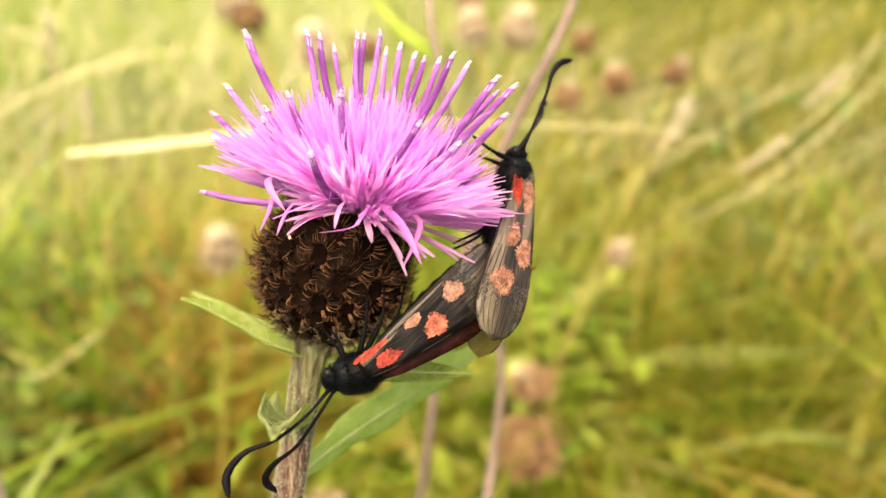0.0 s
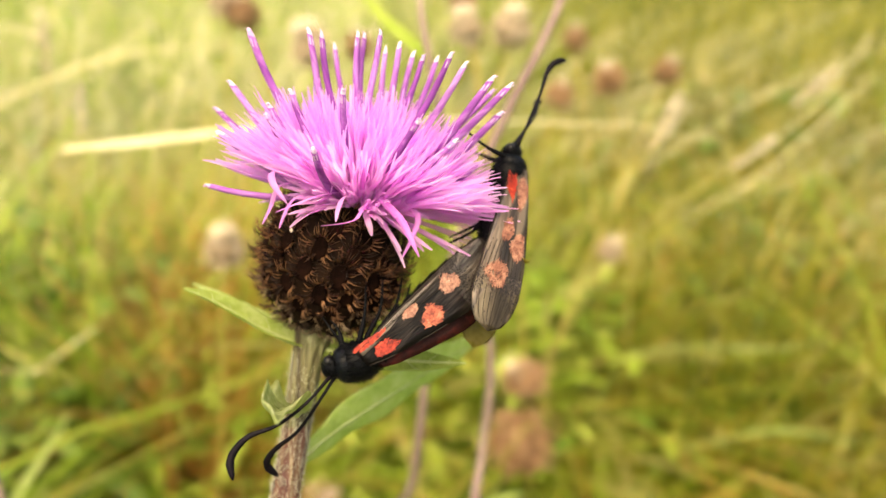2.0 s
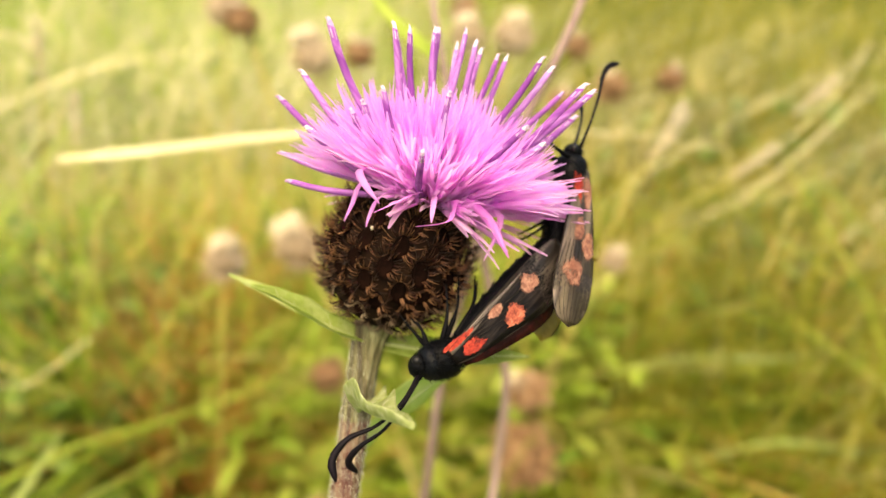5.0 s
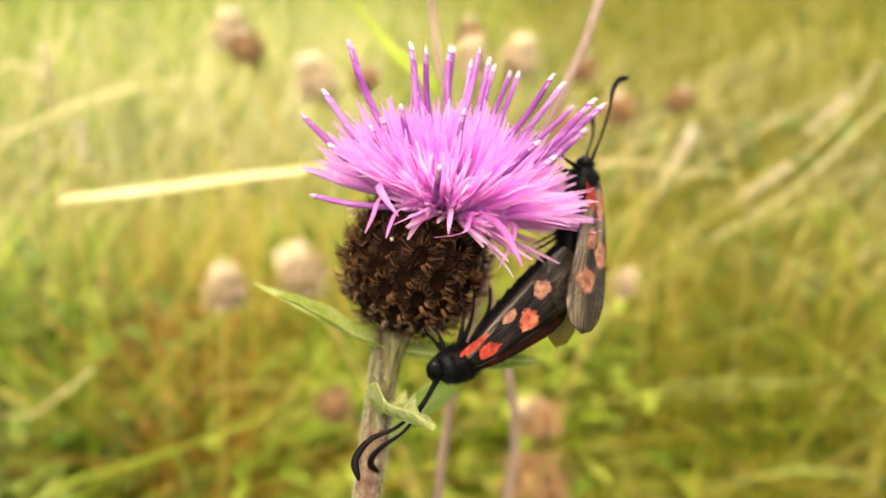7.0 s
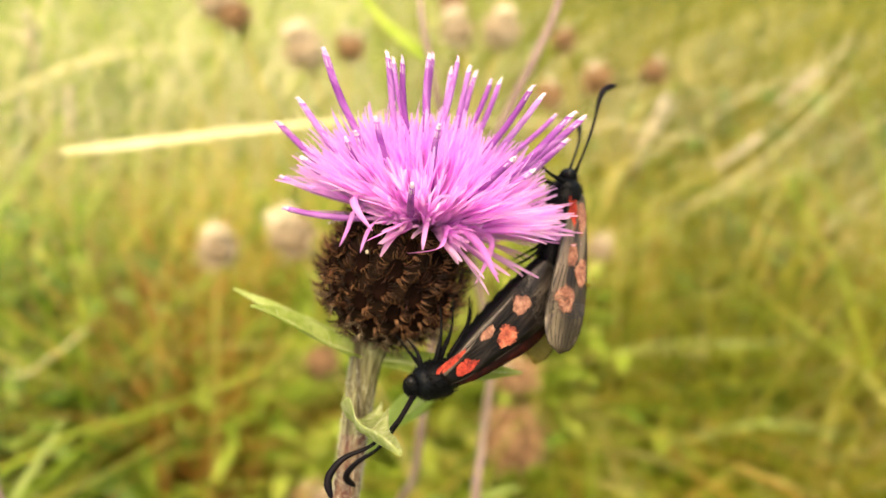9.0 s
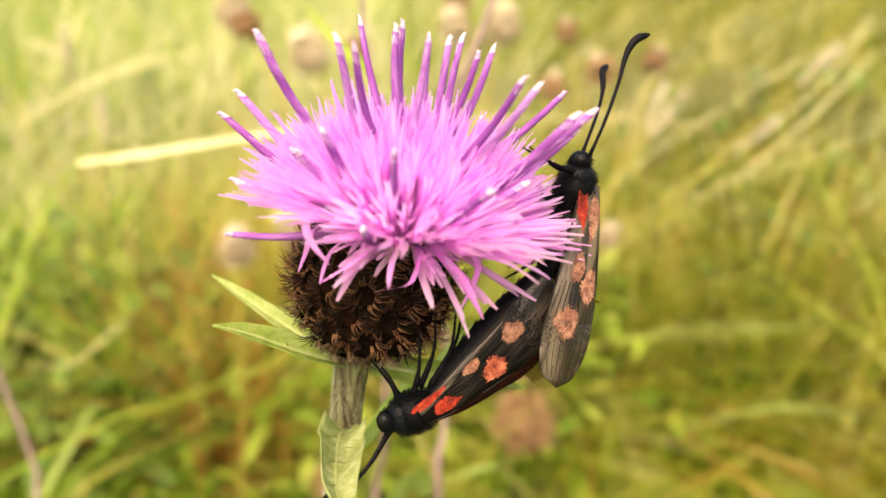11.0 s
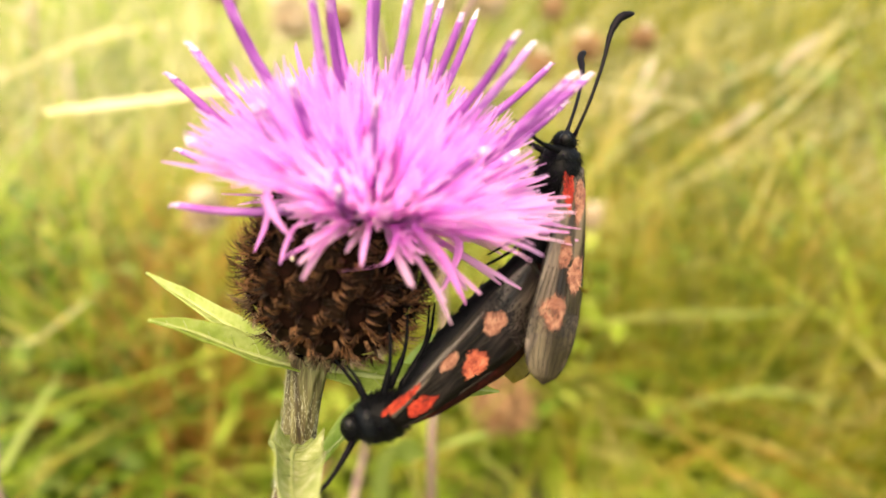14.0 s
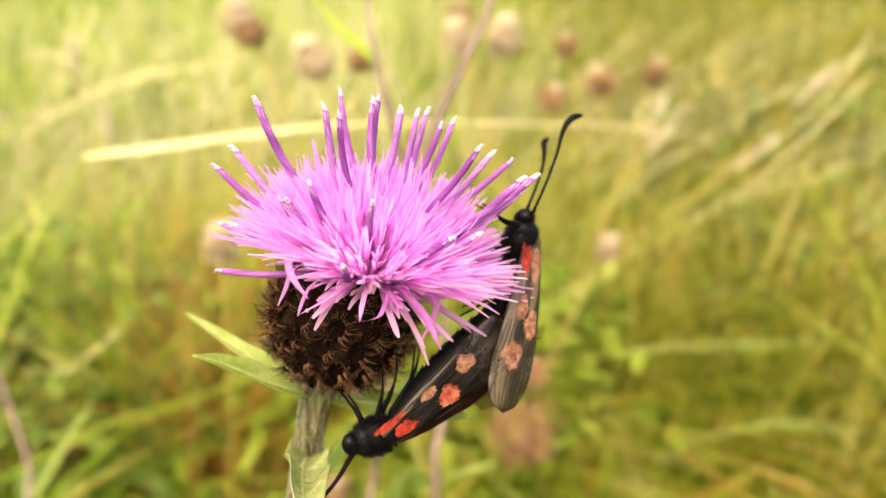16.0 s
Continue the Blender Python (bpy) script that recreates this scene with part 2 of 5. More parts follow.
class Shape:
    """Vertices and faces gathered for one mesh."""

    def __init__(self):
        self.v, self.f, self.n = [], [], 0

    def add(self, verts, faces):
        self.v.append(np.asarray(verts, float).reshape(-1, 3))
        self.f += [tuple(int(i) + self.n for i in f) for f in faces]
        self.n += len(self.v[-1])
        return self

    def tube(self, pts, radii, sides=6, squash=None):
        pts = np.asarray(pts, float)
        k = len(pts)
        radii = np.broadcast_to(np.asarray(radii, float), (k,))
        way = np.gradient(pts, axis=0)
        ref = np.array([0.31, 0.17, 0.93])
        d0 = unit(way[0])
        if abs(d0 @ ref) > 0.9:
            ref = np.array([0.9, -0.4, 0.1])
        side = unit(np.cross(d0, ref))
        out = []
        for i in range(k):
            d = unit(way[i])
            side = unit(side - d * (side @ d))
            up = np.cross(d, side)
            ang = np.arange(sides) * 2 * math.pi / sides
            w = 1.0 if squash is None else squash
            out.append(pts[i] + radii[i] * (np.cos(ang)[:, None] * side + w * np.sin(ang)[:, None] * up))
        faces = [(i * sides + j, i * sides + (j + 1) % sides, (i + 1) * sides + (j + 1) % sides, (i + 1) * sides + j) for i in range(k - 1) for j in range(sides)]
        faces.append(tuple(range(sides))[::-1])
        faces.append(tuple((k - 1) * sides + j for j in range(sides)))
        return self.add(np.vstack(out), faces)

    def ellipsoid(self, centre, axes, rings=10, sides=14, rough=0.0, seed=1):
        rng = np.random.default_rng(seed)
        axes = np.asarray(axes, float)
        verts, faces = [], []
        for i in range(rings + 1):
            th = math.pi * (0.001 + 0.998 * i / rings)
            for j in range(sides):
                ph = 2 * math.pi * j / sides
                d = np.array([math.sin(th) * math.cos(ph), math.sin(th) * math.sin(ph), math.cos(th)])
                verts.append(np.asarray(centre) + (d * (1 + rough * rng.normal())) @ axes)
        for i in range(rings):
            for j in range(sides):
                a0, a1 = i * sides + j, i * sides + (j + 1) % sides
                faces.append((a0, a0 + sides, a1 + sides, a1))
        return self.add(verts, faces)

    def sheet(self, centre, across, half, up, thick, fold=0.0, cells=4, wave=0.0, seed=0, cup=1.3, skin=False):
        """A leaf or wing: along a line of centres, with a width to both sides; folded up at its edges; closed, with a thickness, or one thin skin."""
        centre = np.asarray(centre, float)
        k, w = len(centre), 2 * cells + 1
        across, up = np.broadcast_to(np.asarray(across, float), (k, 3)), np.broadcast_to(np.asarray(up, float), (k, 3))
        half = np.asarray(half, float)
        half = half if half.ndim == 2 else np.stack([half, half], 1)
        rng = np.random.default_rng(seed)
        ph = rng.uniform(0, 6, 3)
        top, bottom = [], []
        for i in range(k):
            for j in range(w):
                q = (j - cells) / cells
                h = half[i, 0] if q < 0 else half[i, 1]
                lift = fold * abs(q) ** cup * h + wave * h * math.sin(2.2 * i * 9 / k + 3 * q + ph[0]) * abs(q)
                p = centre[i] + across[i] * q * h + up[i] * lift
                top.append(p + up[i] * thick / 2)
                bottom.append(p - up[i] * thick / 2)
        nv = k * w
        if skin:
            return self.add(top, [(i * w + j, i * w + j + 1, (i + 1) * w + j + 1, (i + 1) * w + j) for i in range(k - 1) for j in range(w - 1)])
        faces = []
        for i in range(k - 1):
            for j in range(w - 1):
                a0 = i * w + j
                faces.append((a0, a0 + 1, a0 + w + 1, a0 + w))
                faces.append((nv + a0, nv + a0 + w, nv + a0 + w + 1, nv + a0 + 1))
            for j in (0, w - 1):
                a0 = i * w + j
                quad = (a0, a0 + w, nv + a0 + w, nv + a0)
                faces.append(quad if j == 0 else quad[::-1])
        for i in (0, k - 1):
            row = [i * w + j for j in range(w)]
            loop = row[::-1] + [nv + r for r in row]
            faces.append(tuple(loop if i == 0 else loop[::-1]))
        return self.add(top + bottom, faces)

    def mesh(self, name, mat, origin=(0, 0, 0), size=1.0, smooth=True):
        me = bpy.data.meshes.new(name)
        me.from_pydata(((np.vstack(self.v) - np.asarray(origin, float)) * size).tolist(), [], self.f)
        me.materials.append(mat)
        if smooth:
            me.polygons.foreach_set("use_smooth", [True] * len(me.polygons))
        me.update()
        return me


def part(name, shape, mat, parent, label="", origin=(0, 0, 0), size=1.0, place=None, smooth=True):
    """One mesh object under a thing or part. shape may be a ready mesh."""
    me = shape if isinstance(shape, bpy.types.Mesh) else shape.mesh(name, mat, origin, size, smooth)
    ob = new(name, me)
    ob.parent = parent
    if place is not None:
        ob.matrix_basis = place
    return tagged(ob, label)


def curve(points, k):
    """k points along a smooth line through the given ones (Catmull-Rom)."""
    p = np.asarray(points, float)
    p = np.vstack([2 * p[0] - p[1], p, 2 * p[-1] - p[-2]])
    out = []
    for u in np.linspace(0, len(p) - 3 - 1e-9, k):
        i = int(u)
        t = u - i
        a0, a1, a2, a3 = p[i:i + 4]
        out.append(0.5 * (2 * a1 + (a2 - a0) * t + (2 * a0 - 5 * a1 + 4 * a2 - a3) * t * t + (3 * a1 - a0 - 3 * a2 + a3) * t ** 3))
    return np.array(out)


MM = 0.001
FOOT = np.array([-15.6, 71.8, -15.0])       # the flower's pivot on its stem, in millimetres right, ahead and up of the first stand


def frame_of(z, x):
    """Rotation whose third axis is z and whose first is nearest to x."""
    z = unit(z)
    x = unit(np.asarray(x, float) - z * (np.asarray(x, float) @ z))
    return np.stack([x, np.cross(z, x), z], 1)


def to_matrix(rot, place, scale=(1, 1, 1)):
    m = Matrix(rot.tolist()).to_4x4() @ Matrix.Diagonal((*scale, 1))
    m.translation = Vector(place)
    return m


# ---- ground ----
def build_ground():
    s = Shape()
    k, rng = 60, np.random.default_rng(4)
    r = np.concatenate([[0.0], np.geomspace(0.3, 900, k)])
    verts, sides = [], 48
    for i, rad in enumerate(r):
        for j in range(sides):
            an = 2 * math.pi * j / sides
            verts.append((rad * math.cos(an), rad * math.sin(an), 0.012 * rng.normal() * min(1, rad) if rad < 15 else 0.05 * rng.normal()))
    faces = [(i * sides + j, (i + 1) * sides + j, (i + 1) * sides + (j + 1) % sides, i * sides + (j + 1) % sides) for i in range(k) for j in range(sides)]
    s.add(verts, faces)
    return tagged(new("ground", s.mesh("ground", M_SOIL)), "summer meadow ground of soil and matted grass", "ground", kind="structure")


def grass(name, label, mat, count, near, far, height, width, seed, lean=(0.1, 0.0), spread=0.25, bearings=(-50, 50), segs=4, keep=None):
    """Bent, tapering blades scattered over a ring sector, joined: nobody could count them."""
    rng = np.random.default_rng(seed)
    r = np.exp(rng.uniform(math.log(near), math.log(far), count))
    an = np.radians(rng.uniform(*bearings, count))
    root = np.stack([r * np.sin(an), r * np.cos(an), np.full(count, -0.01)], 1)
    if keep is not None:
        ok = keep(root, rng)
        root, r, an = root[ok], r[ok], an[ok]
        count = len(r)
    h = rng.uniform(*height, count)
    w = rng.uniform(*width, count) * (1 + 0.35 * np.maximum(r - 0.6, 0))
    bend = np.stack([lean[0] + rng.normal(0, spread, count), lean[1] + rng.normal(0, spread, count)], 1) * h[:, None]
    turn = rng.uniform(0, math.pi, count)
    side = np.stack([np.cos(turn), np.sin(turn), np.zeros(count)], 1)
    sv = np.linspace(0, 1, segs + 1)
    rows = []
    for s_ in sv:
        c = root.copy()
        c[:, :2] += bend * s_ ** 1.8
        c[:, 2] += h * (s_ - 0.25 * s_ ** 2 * np.linalg.norm(bend, axis=1) / h)
        ww = (w * (1 - s_ ** 2 * 0.93))[:, None] / 2
        rows += [c - side * ww, c + side * ww]
    v = np.stack(rows, 1).reshape(-1, 3)
    base = (np.arange(count) * 2 * (segs + 1))[:, None, None]
    quad = np.array([[2 * i, 2 * i + 1, 2 * i + 3, 2 * i + 2] for i in range(segs)])[None]
    f = (base + quad).reshape(-1, 4)
    me = bpy.data.meshes.new(name)
    me.from_pydata(v.tolist(), [], f.tolist())
    me.materials.append(mat)
    me.polygons.foreach_set("use_smooth", [True] * len(me.polygons))
    return tagged(new(name, me), label, "grass", kind="stuff")


def clear(root, rng):
    """Keeps blades out of the air between the camera and the flower's neighbours."""
    return np.hypot(root[:, 0] * 0.8, root[:, 1]) > 0.34


build_ground()
# the right-hand sector's darker colour stands in for light falling off that way
for side_name, mat, span, tone, k in (("bright", M_GRASS, (-50, 6), "yellow-green", 0), ("olive", M_DIM_OLIVE, (-3, 50), "olive-green", 50)):
    grass("meadow_grass", f"fine {tone} summer meadow grass, uncut", mat, 2800, 0.5, 1.5, (0.14, 0.42), (0.002, 0.007), 11 + k, (0.15, 0.02), 0.5, bearings=span, keep=clear)
    grass("tall_meadow_grass", f"tall {tone} grass fading into the distance", mat, 5000, 1.3, 5.0, (0.25, 0.6), (0.003, 0.008), 12 + k, (0.2, 0.0), 0.45, bearings=span)
    grass("far_meadow_grass", f"far {tone} grass of an open meadow", mat, 8000, 4.5, 40.0, (0.4, 0.8), (0.003, 0.006), 13 + k, (0.15, 0.0), 0.35, bearings=span, segs=3)
    grass("matted_grass", f"matted {tone} grass lying over the meadow floor", mat, 2700, 0.5, 2.2, (0.10, 0.26), (0.003, 0.008), 18 + k, (0.5, -0.1), 1.0, bearings=span, keep=clear)
grass("matted_grass", "matted yellow-green grass lying over the meadow floor", M_GRASS, 2700, 0.50, 0.95, (0.08, 0.24), (0.003, 0.008), 91, (0.5, -0.1), 1.0, bearings=(8, 46), keep=clear)
# pale stalks on the left only; their colour also stands for brighter light there
grass("straw_grass", "dry straw-coloured grass stalks among the green", M_PALESTRAW, 3300, 0.9, 8.0, (0.3, 0.66), (0.0015, 0.004), 14, (0.2, 0.0), 0.5, bearings=(-46, 2), keep=clear)
grass("leaning_straw_grass", "pale dry grass stalks all bent one way by the wind", M_PALESTRAW, 400, 0.8, 3.0, (0.35, 0.62), (0.0015, 0.004), 15, (1.1, 0.1), 0.2, bearings=(-2, 44))
grass("russet_grass", "russet dead grass tuft in the meadow", M_RUSSET, 800, 0.48, 0.70, (0.14, 0.36), (0.002, 0.005), 19, (0.1, 0.0), 0.4, bearings=(-30, -19))
grass("russet_grass", "dry orange-brown stems standing among the green", M_STRAW, 260, 0.52, 0.95, (0.2, 0.46), (0.0015, 0.004), 29, (0.05, 0.0), 0.25, bearings=(-34, -11))
grass("russet_grass", "brown dead stems lying among olive grass", M_RUSSET, 800, 0.54, 1.2, (0.12, 0.3), (0.002, 0.006), 39, (0.4, 0.0), 0.8, bearings=(10, 45), keep=clear)
grass("surrounding_grass", "meadow grass round about", M_GRASS, 22000, 0.5, 14.0, (0.2, 0.55), (0.003, 0.007), 16, (0.1, 0.0), 0.45, bearings=(46, 314), segs=3)


def herb_leaves(name, label, count, centre, spread, low_high, length, seed, mat=M_HERB):
    """A loose clump of small pointed leaves on the meadow floor."""
    rng = np.random.default_rng(seed)
    s = Shape()
    for _ in range(count):
        p = np.array([centre[0] + rng.normal(0, spread[0]), centre[1] + rng.normal(0, spread[1]), rng.uniform(*low_high)])
        an, el = rng.uniform(0, 2 * math.pi), rng.uniform(-0.2, 0.9)
        d = np.array([math.cos(an) * math.cos(el), math.sin(an) * math.cos(el), math.sin(el)])
        ln = rng.uniform(*length)
        t = np.linspace(0, 1, 5)[:, None]
        line = p + d * t * ln - np.array([0, 0, 1.0]) * t ** 2 * ln * 0.35
        ac = unit(np.cross(d, [0, 0, 1]))
        s.sheet(line, ac, ln * 0.17 * np.sin(np.pi * (0.08 + 0.9 * t[:, 0])), np.cross(ac, d), 0.0004, 0.25, 1)
    return tagged(new(name, s.mesh(name, mat)), label, "foliage", kind="stuff")


herb_leaves("green_herbs", "dark green leafy herbs low in the meadow", 1500, (-0.44, 0.55), (0.07, 0.06), (0.02, 0.23), (0.03, 0.07), 21)
herb_leaves("green_herbs", "dark green leafy herbs at the foot of the grass", 700, (-0.37, 0.44), (0.06, 0.035), (0.0, 0.19), (0.03, 0.06), 27)
herb_leaves("green_herbs", "fresh green leafy herbs low in the meadow", 420, (0.02, 0.56), (0.10, 0.05), (0.02, 0.22), (0.02, 0.05), 22, M_FRESH)
herb_leaves("green_herbs", "fresh light green leafy herbs round the knapweed", 900, (-0.10, 0.52), (0.08, 0.05), (0.0, 0.19), (0.02, 0.05), 25, M_FRESH)
herb_leaves("green_herbs", "fresh light green leafy herbs in the meadow", 800, (0.28, 0.55), (0.12, 0.05), (0.0, 0.13), (0.02, 0.05), 26, M_FRESH)
herb_leaves("green_herbs", "fresh light green leafy herbs under the flower", 380, (-0.16, 0.57), (0.05, 0.04), (0.05, 0.20), (0.02, 0.05), 31, M_FRESH)
herb_leaves("green_herbs", "fresh light green leafy herbs beside a dry stalk", 170, (0.10, 0.50), (0.028, 0.03), (0.11, 0.24), (0.02, 0.04), 30, M_FRESH)
herb_leaves("green_herbs", "green leafy herbs among the grass", 420, (0.42, 0.86), (0.16, 0.10), (0.02, 0.20), (0.03, 0.06), 23)
herb_leaves("green_herbs", "dark green leafy herbs behind the leaning straw", 260, (0.68, 1.10), (0.18, 0.12), (0.10, 0.30), (0.03, 0.07), 28)
herb_leaves("green_herbs", "dark green leafy herbs among tall grass", 420, (-0.75, 1.25), (0.2, 0.15), (0.05, 0.30), (0.03, 0.07), 24)


# ---- dry heads and stalks of the meadow ----
def place_of(right, ahead, up):
    return START @ Vector((right, ahead, up))


def dry_head(at, radius, label, pale=0.4, mat=M_DRY, tip=(0.02, -0.02), seed=1, leaf=False):
    """A spent knapweed: stalk from the ground, a globe of dry scales and a tuft of pale bristles."""
    top = np.array(place_of(*at))
    root = np.array([top[0] - 0.10 * tip[0] / 0.02, top[1] + 0.08, -0.01])
    rng = np.random.default_rng(seed)
    thing = new("dry_knapweed")
    shape = np.array([rng.uniform(0.85, 1.1), rng.uniform(0.85, 1.1), rng.uniform(0.9, 1.2)])
    thing.location = root
    rel = top - root
    line = curve([(0, 0, 0), rel * 0.5 + np.array([0.012, 0, 0.02]), rel], 10)
    part("stalk", Shape().tube(line, np.linspace(0.0014, 0.0010, 10), 6), M_STRAW, thing, "thin dry stalk")
    up = unit(line[-1] - line[-2])
    rot = frame_of(up, (1, 0, 0))
    globe = part("seed_head", Shape().ellipsoid(rel, rot.T * radius * 0.76 * shape[:, None], 8, 10), mat, thing, "brown globe of dry overlapping scales")
    for i in range(70):
        z = 1 - 2 * (i + 0.5) / 70 * 0.88
        ph = i * 2.39996
        d = rot @ np.array([math.sqrt(1 - z * z) * math.cos(ph), math.sqrt(1 - z * z) * math.sin(ph), -z])
        t = unit(up - d * (d @ up) + 0.001)
        part("scale", DRY_SCALES[mat.name], None, globe, place=to_matrix(np.stack([np.cross(d, t), d, t], 1), rel + d * radius * 0.74, (radius,) * 3))
    tuft = Shape()
    for i in range(int(130 * pale)):
        q = rng.normal(0, 0.5, 2)
        d = unit(up + rot[:, 0] * q[0] + rot[:, 1] * q[1])
        p = rel + up * radius * 0.55
        tuft.tube([p, p + d * radius * 0.7, p + d * radius * rng.uniform(0.9, 1.6)], [radius * 0.05, radius * 0.05, radius * 0.02], 3)
    scruff = Shape()
    for i in range(110):
        d = unit(rng.normal(0, 1, 3) + up * 0.5)
        p = rel + d * radius * 0.7
        scruff.tube([p, p + d * radius * 0.5, p + unit(d + rng.normal(0, 0.5, 3)) * radius * rng.uniform(0.5, 1.15)], [radius * 0.06, radius * 0.05, radius * 0.015], 3)
    part("bristle", scruff, mat, globe, "ragged dry bristles")
    if pale:
        part("tuft", tuft, M_FLUFF, thing, "pale bristly tuft")
    return tagged(thing, label, "seed head", group="spent knapweeds in the meadow")


DRY_SCALES = {m.name: Shape().sheet([(0, 0, 0), (0, 0.10, 0.3), (0, 0.2, 0.6)], (1, 0, 0), [0.15, 0.18, 0.02], (0, 1, 0), 0.03, -0.2, 1).mesh("scale", m) for m in (M_DRY, M_DRYPALE)}
BROWN, PALE = "spent brown knapweed head on a dry stalk", "faded pale knapweed head on a dry stalk"
nodding = []
for i, (at, radius, label, pale) in enumerate([
    ((-0.1187, 0.3883, 0.1409), 0.0085, BROWN, 0.12), ((-0.1533, 0.46, 0.1763), 0.0115, PALE, 0.9),
    ((0.0187, 0.3833, 0.1305), 0.0085, PALE, 1.0), ((0.0493, 0.4213, 0.1427), 0.0105, PALE, 0.8),
    ((0.122, 0.444, 0.116), 0.0095, BROWN, 0.1), ((0.153, 0.418, 0.115), 0.0075, BROWN, 0.1),
    ((0.020, 0.45, 0.172), 0.0085, BROWN, 0.1), ((0.086, 0.44, 0.104), 0.0085, BROWN, 0.1),
    ((0.099, 0.45, 0.147), 0.0075, BROWN, 0.1), ((-0.052, 0.42, 0.131), 0.0085, BROWN, 0.1),
    ((-0.0735, 0.3733, 0.115), 0.0102, PALE, 1.0), ((-0.1019, 0.2986, -0.0025), 0.0080, PALE, 1.0),
    ((-0.074, 0.34, 0.004), 0.0105, PALE, 1.0), ((0.1279, 0.4637, -0.0047), 0.0078, PALE, 0.4),
    ((0.062, 0.44, -0.094), 0.0125, BROWN, 0.12), ((0.0567, 0.4417, -0.1379), 0.0195, BROWN, 0),
    ((-0.068, 0.40, -0.075), 0.009, BROWN, 0), ((-0.075, 0.40, -0.165), 0.0115, BROWN, 0.12),
]):
    head_ = dry_head(at, radius, label, pale, M_DRYPALE if label is PALE else M_DRY, (0.02 if i % 2 else -0.015, 0), 40 + i)
    if i in (11, 12):
        nodding.append(head_)


def pink_stem(points, radii, label, leaf=None):
    """A near stalk of the next knapweed, out of focus, with a narrow leaf."""
    line = [np.array(place_of(*p)) for p in points]
    last = line[-1]
    line.append(np.array([last[0], last[1] + 0.05, -0.01]))
    root = line[-1]
    thing = new("knapweed_stalk")
    thing.location = root
    c = curve([p - root for p in line], 26)
    part("stalk", Shape().tube(c, np.interp(np.linspace(0, 1, 26), np.linspace(0, 1, len(radii)), radii), 8), M_PINKSTEM, thing)
    if leaf:
        lp = curve([np.array(place_of(*p)) - root for p in leaf], 12)
        t = np.linspace(0, 1, 12)
        part("leaf", Shape().sheet(lp, unit((0.4, 0.2, 0.9)), 0.0015 * np.sin(np.pi * (0.1 + 0.88 * t)) ** 0.7, unit((0.3, -0.9, 0.2)), 0.0003, 0.3, 2), M_FRESH, thing, "narrow green leaf")
    return tagged(thing, label, "plant stalk")


pink_stem([(0.046, 0.150, 0.110), (0.028, 0.135, 0.054), (0.012, 0.135, 0.020), (0.000, 0.15, -0.020), (-0.006, 0.17, -0.065), (-0.012, 0.19, -0.085), (-0.02, 0.2, -0.15)], (0.0008, 0.001, 0.0011, 0.0013, 0.0015), "slender pinkish knapweed stalk, slanting")
pink_stem([(-0.005, 0.15, 0.09), (-0.0035, 0.14, 0.055), (0.001, 0.14, 0.030), (0.008, 0.15, 0.0), (0.0145, 0.16, -0.03), (0.0125, 0.17, -0.06), (0.010, 0.18, -0.10)], (0.0006, 0.0008, 0.001, 0.0012, 0.0014), "slender pinkish knapweed stalk with a narrow green leaf",
          leaf=[(0.000, 0.142, 0.041), (-0.006, 0.145, 0.047), (-0.013, 0.148, 0.054), (-0.022, 0.15, 0.066)])


def straw_blade(points, width, label):
    line = [np.array(place_of(*p)) for p in points]
    line.append(np.array([line[-1][0] + 0.05, line[-1][1] + 0.10, -0.01]))
    root = line[-1]
    thing = new("straw_blade")
    thing.location = root
    c = curve([p - root for p in line], 30)
    t = np.linspace(0, 1, 30)
    part("blade", Shape().sheet(c, unit((0.05, 0.5, 0.85)), width / 2 * np.interp(t, (0, 0.12, 0.3, 0.5, 1), (0.7, 1, 0.85, 0.34, 0.22)), unit((0, -0.86, 0.5)), 0.0003, 0.25, 2), M_PALESTRAW, thing)
    part("midrib", Shape().tube(c, 0.0003, 4), M_STRAW, thing)
    return tagged(thing, label, "grass blade")


straw_blade([(-0.1345, 0.227, 0.034), (-0.105, 0.232, 0.038), (-0.07, 0.24, 0.044), (-0.02, 0.26, 0.052), (0.06, 0.30, 0.058), (0.125, 0.34, 0.060), (0.2, 0.42, 0.03)], 0.0034, "broad dry straw-coloured grass blade, bent over level")


def single_blade(points, width, label, mat, name="grass_blade"):
    """One broad blade of grass or leaf, tip first, rooted in the ground."""
    line = [np.array(place_of(*p)) for p in points]
    line.append(np.array([line[-1][0] - 0.02, line[-1][1] + 0.05, -0.01]))
    root = line[-1]
    thing = new(name)
    thing.location = root
    c = curve([p - root for p in line], 24)
    t = np.linspace(0, 1, 24)
    part("blade", Shape().sheet(c, unit((0.85, 0.3, 0.4)), width / 2 * np.interp(t, (0, 0.1, 0.3, 0.6, 1), (0.05, 0.6, 1, 0.8, 0.5)), unit((-0.3, -0.8, 0.4)), 0.0003, 0.25, 2), mat, thing)
    part("midrib", Shape().tube(c, 0.0003, 4), M_RIB, thing, "pale midrib")
    return tagged(thing, label, "grass blade")


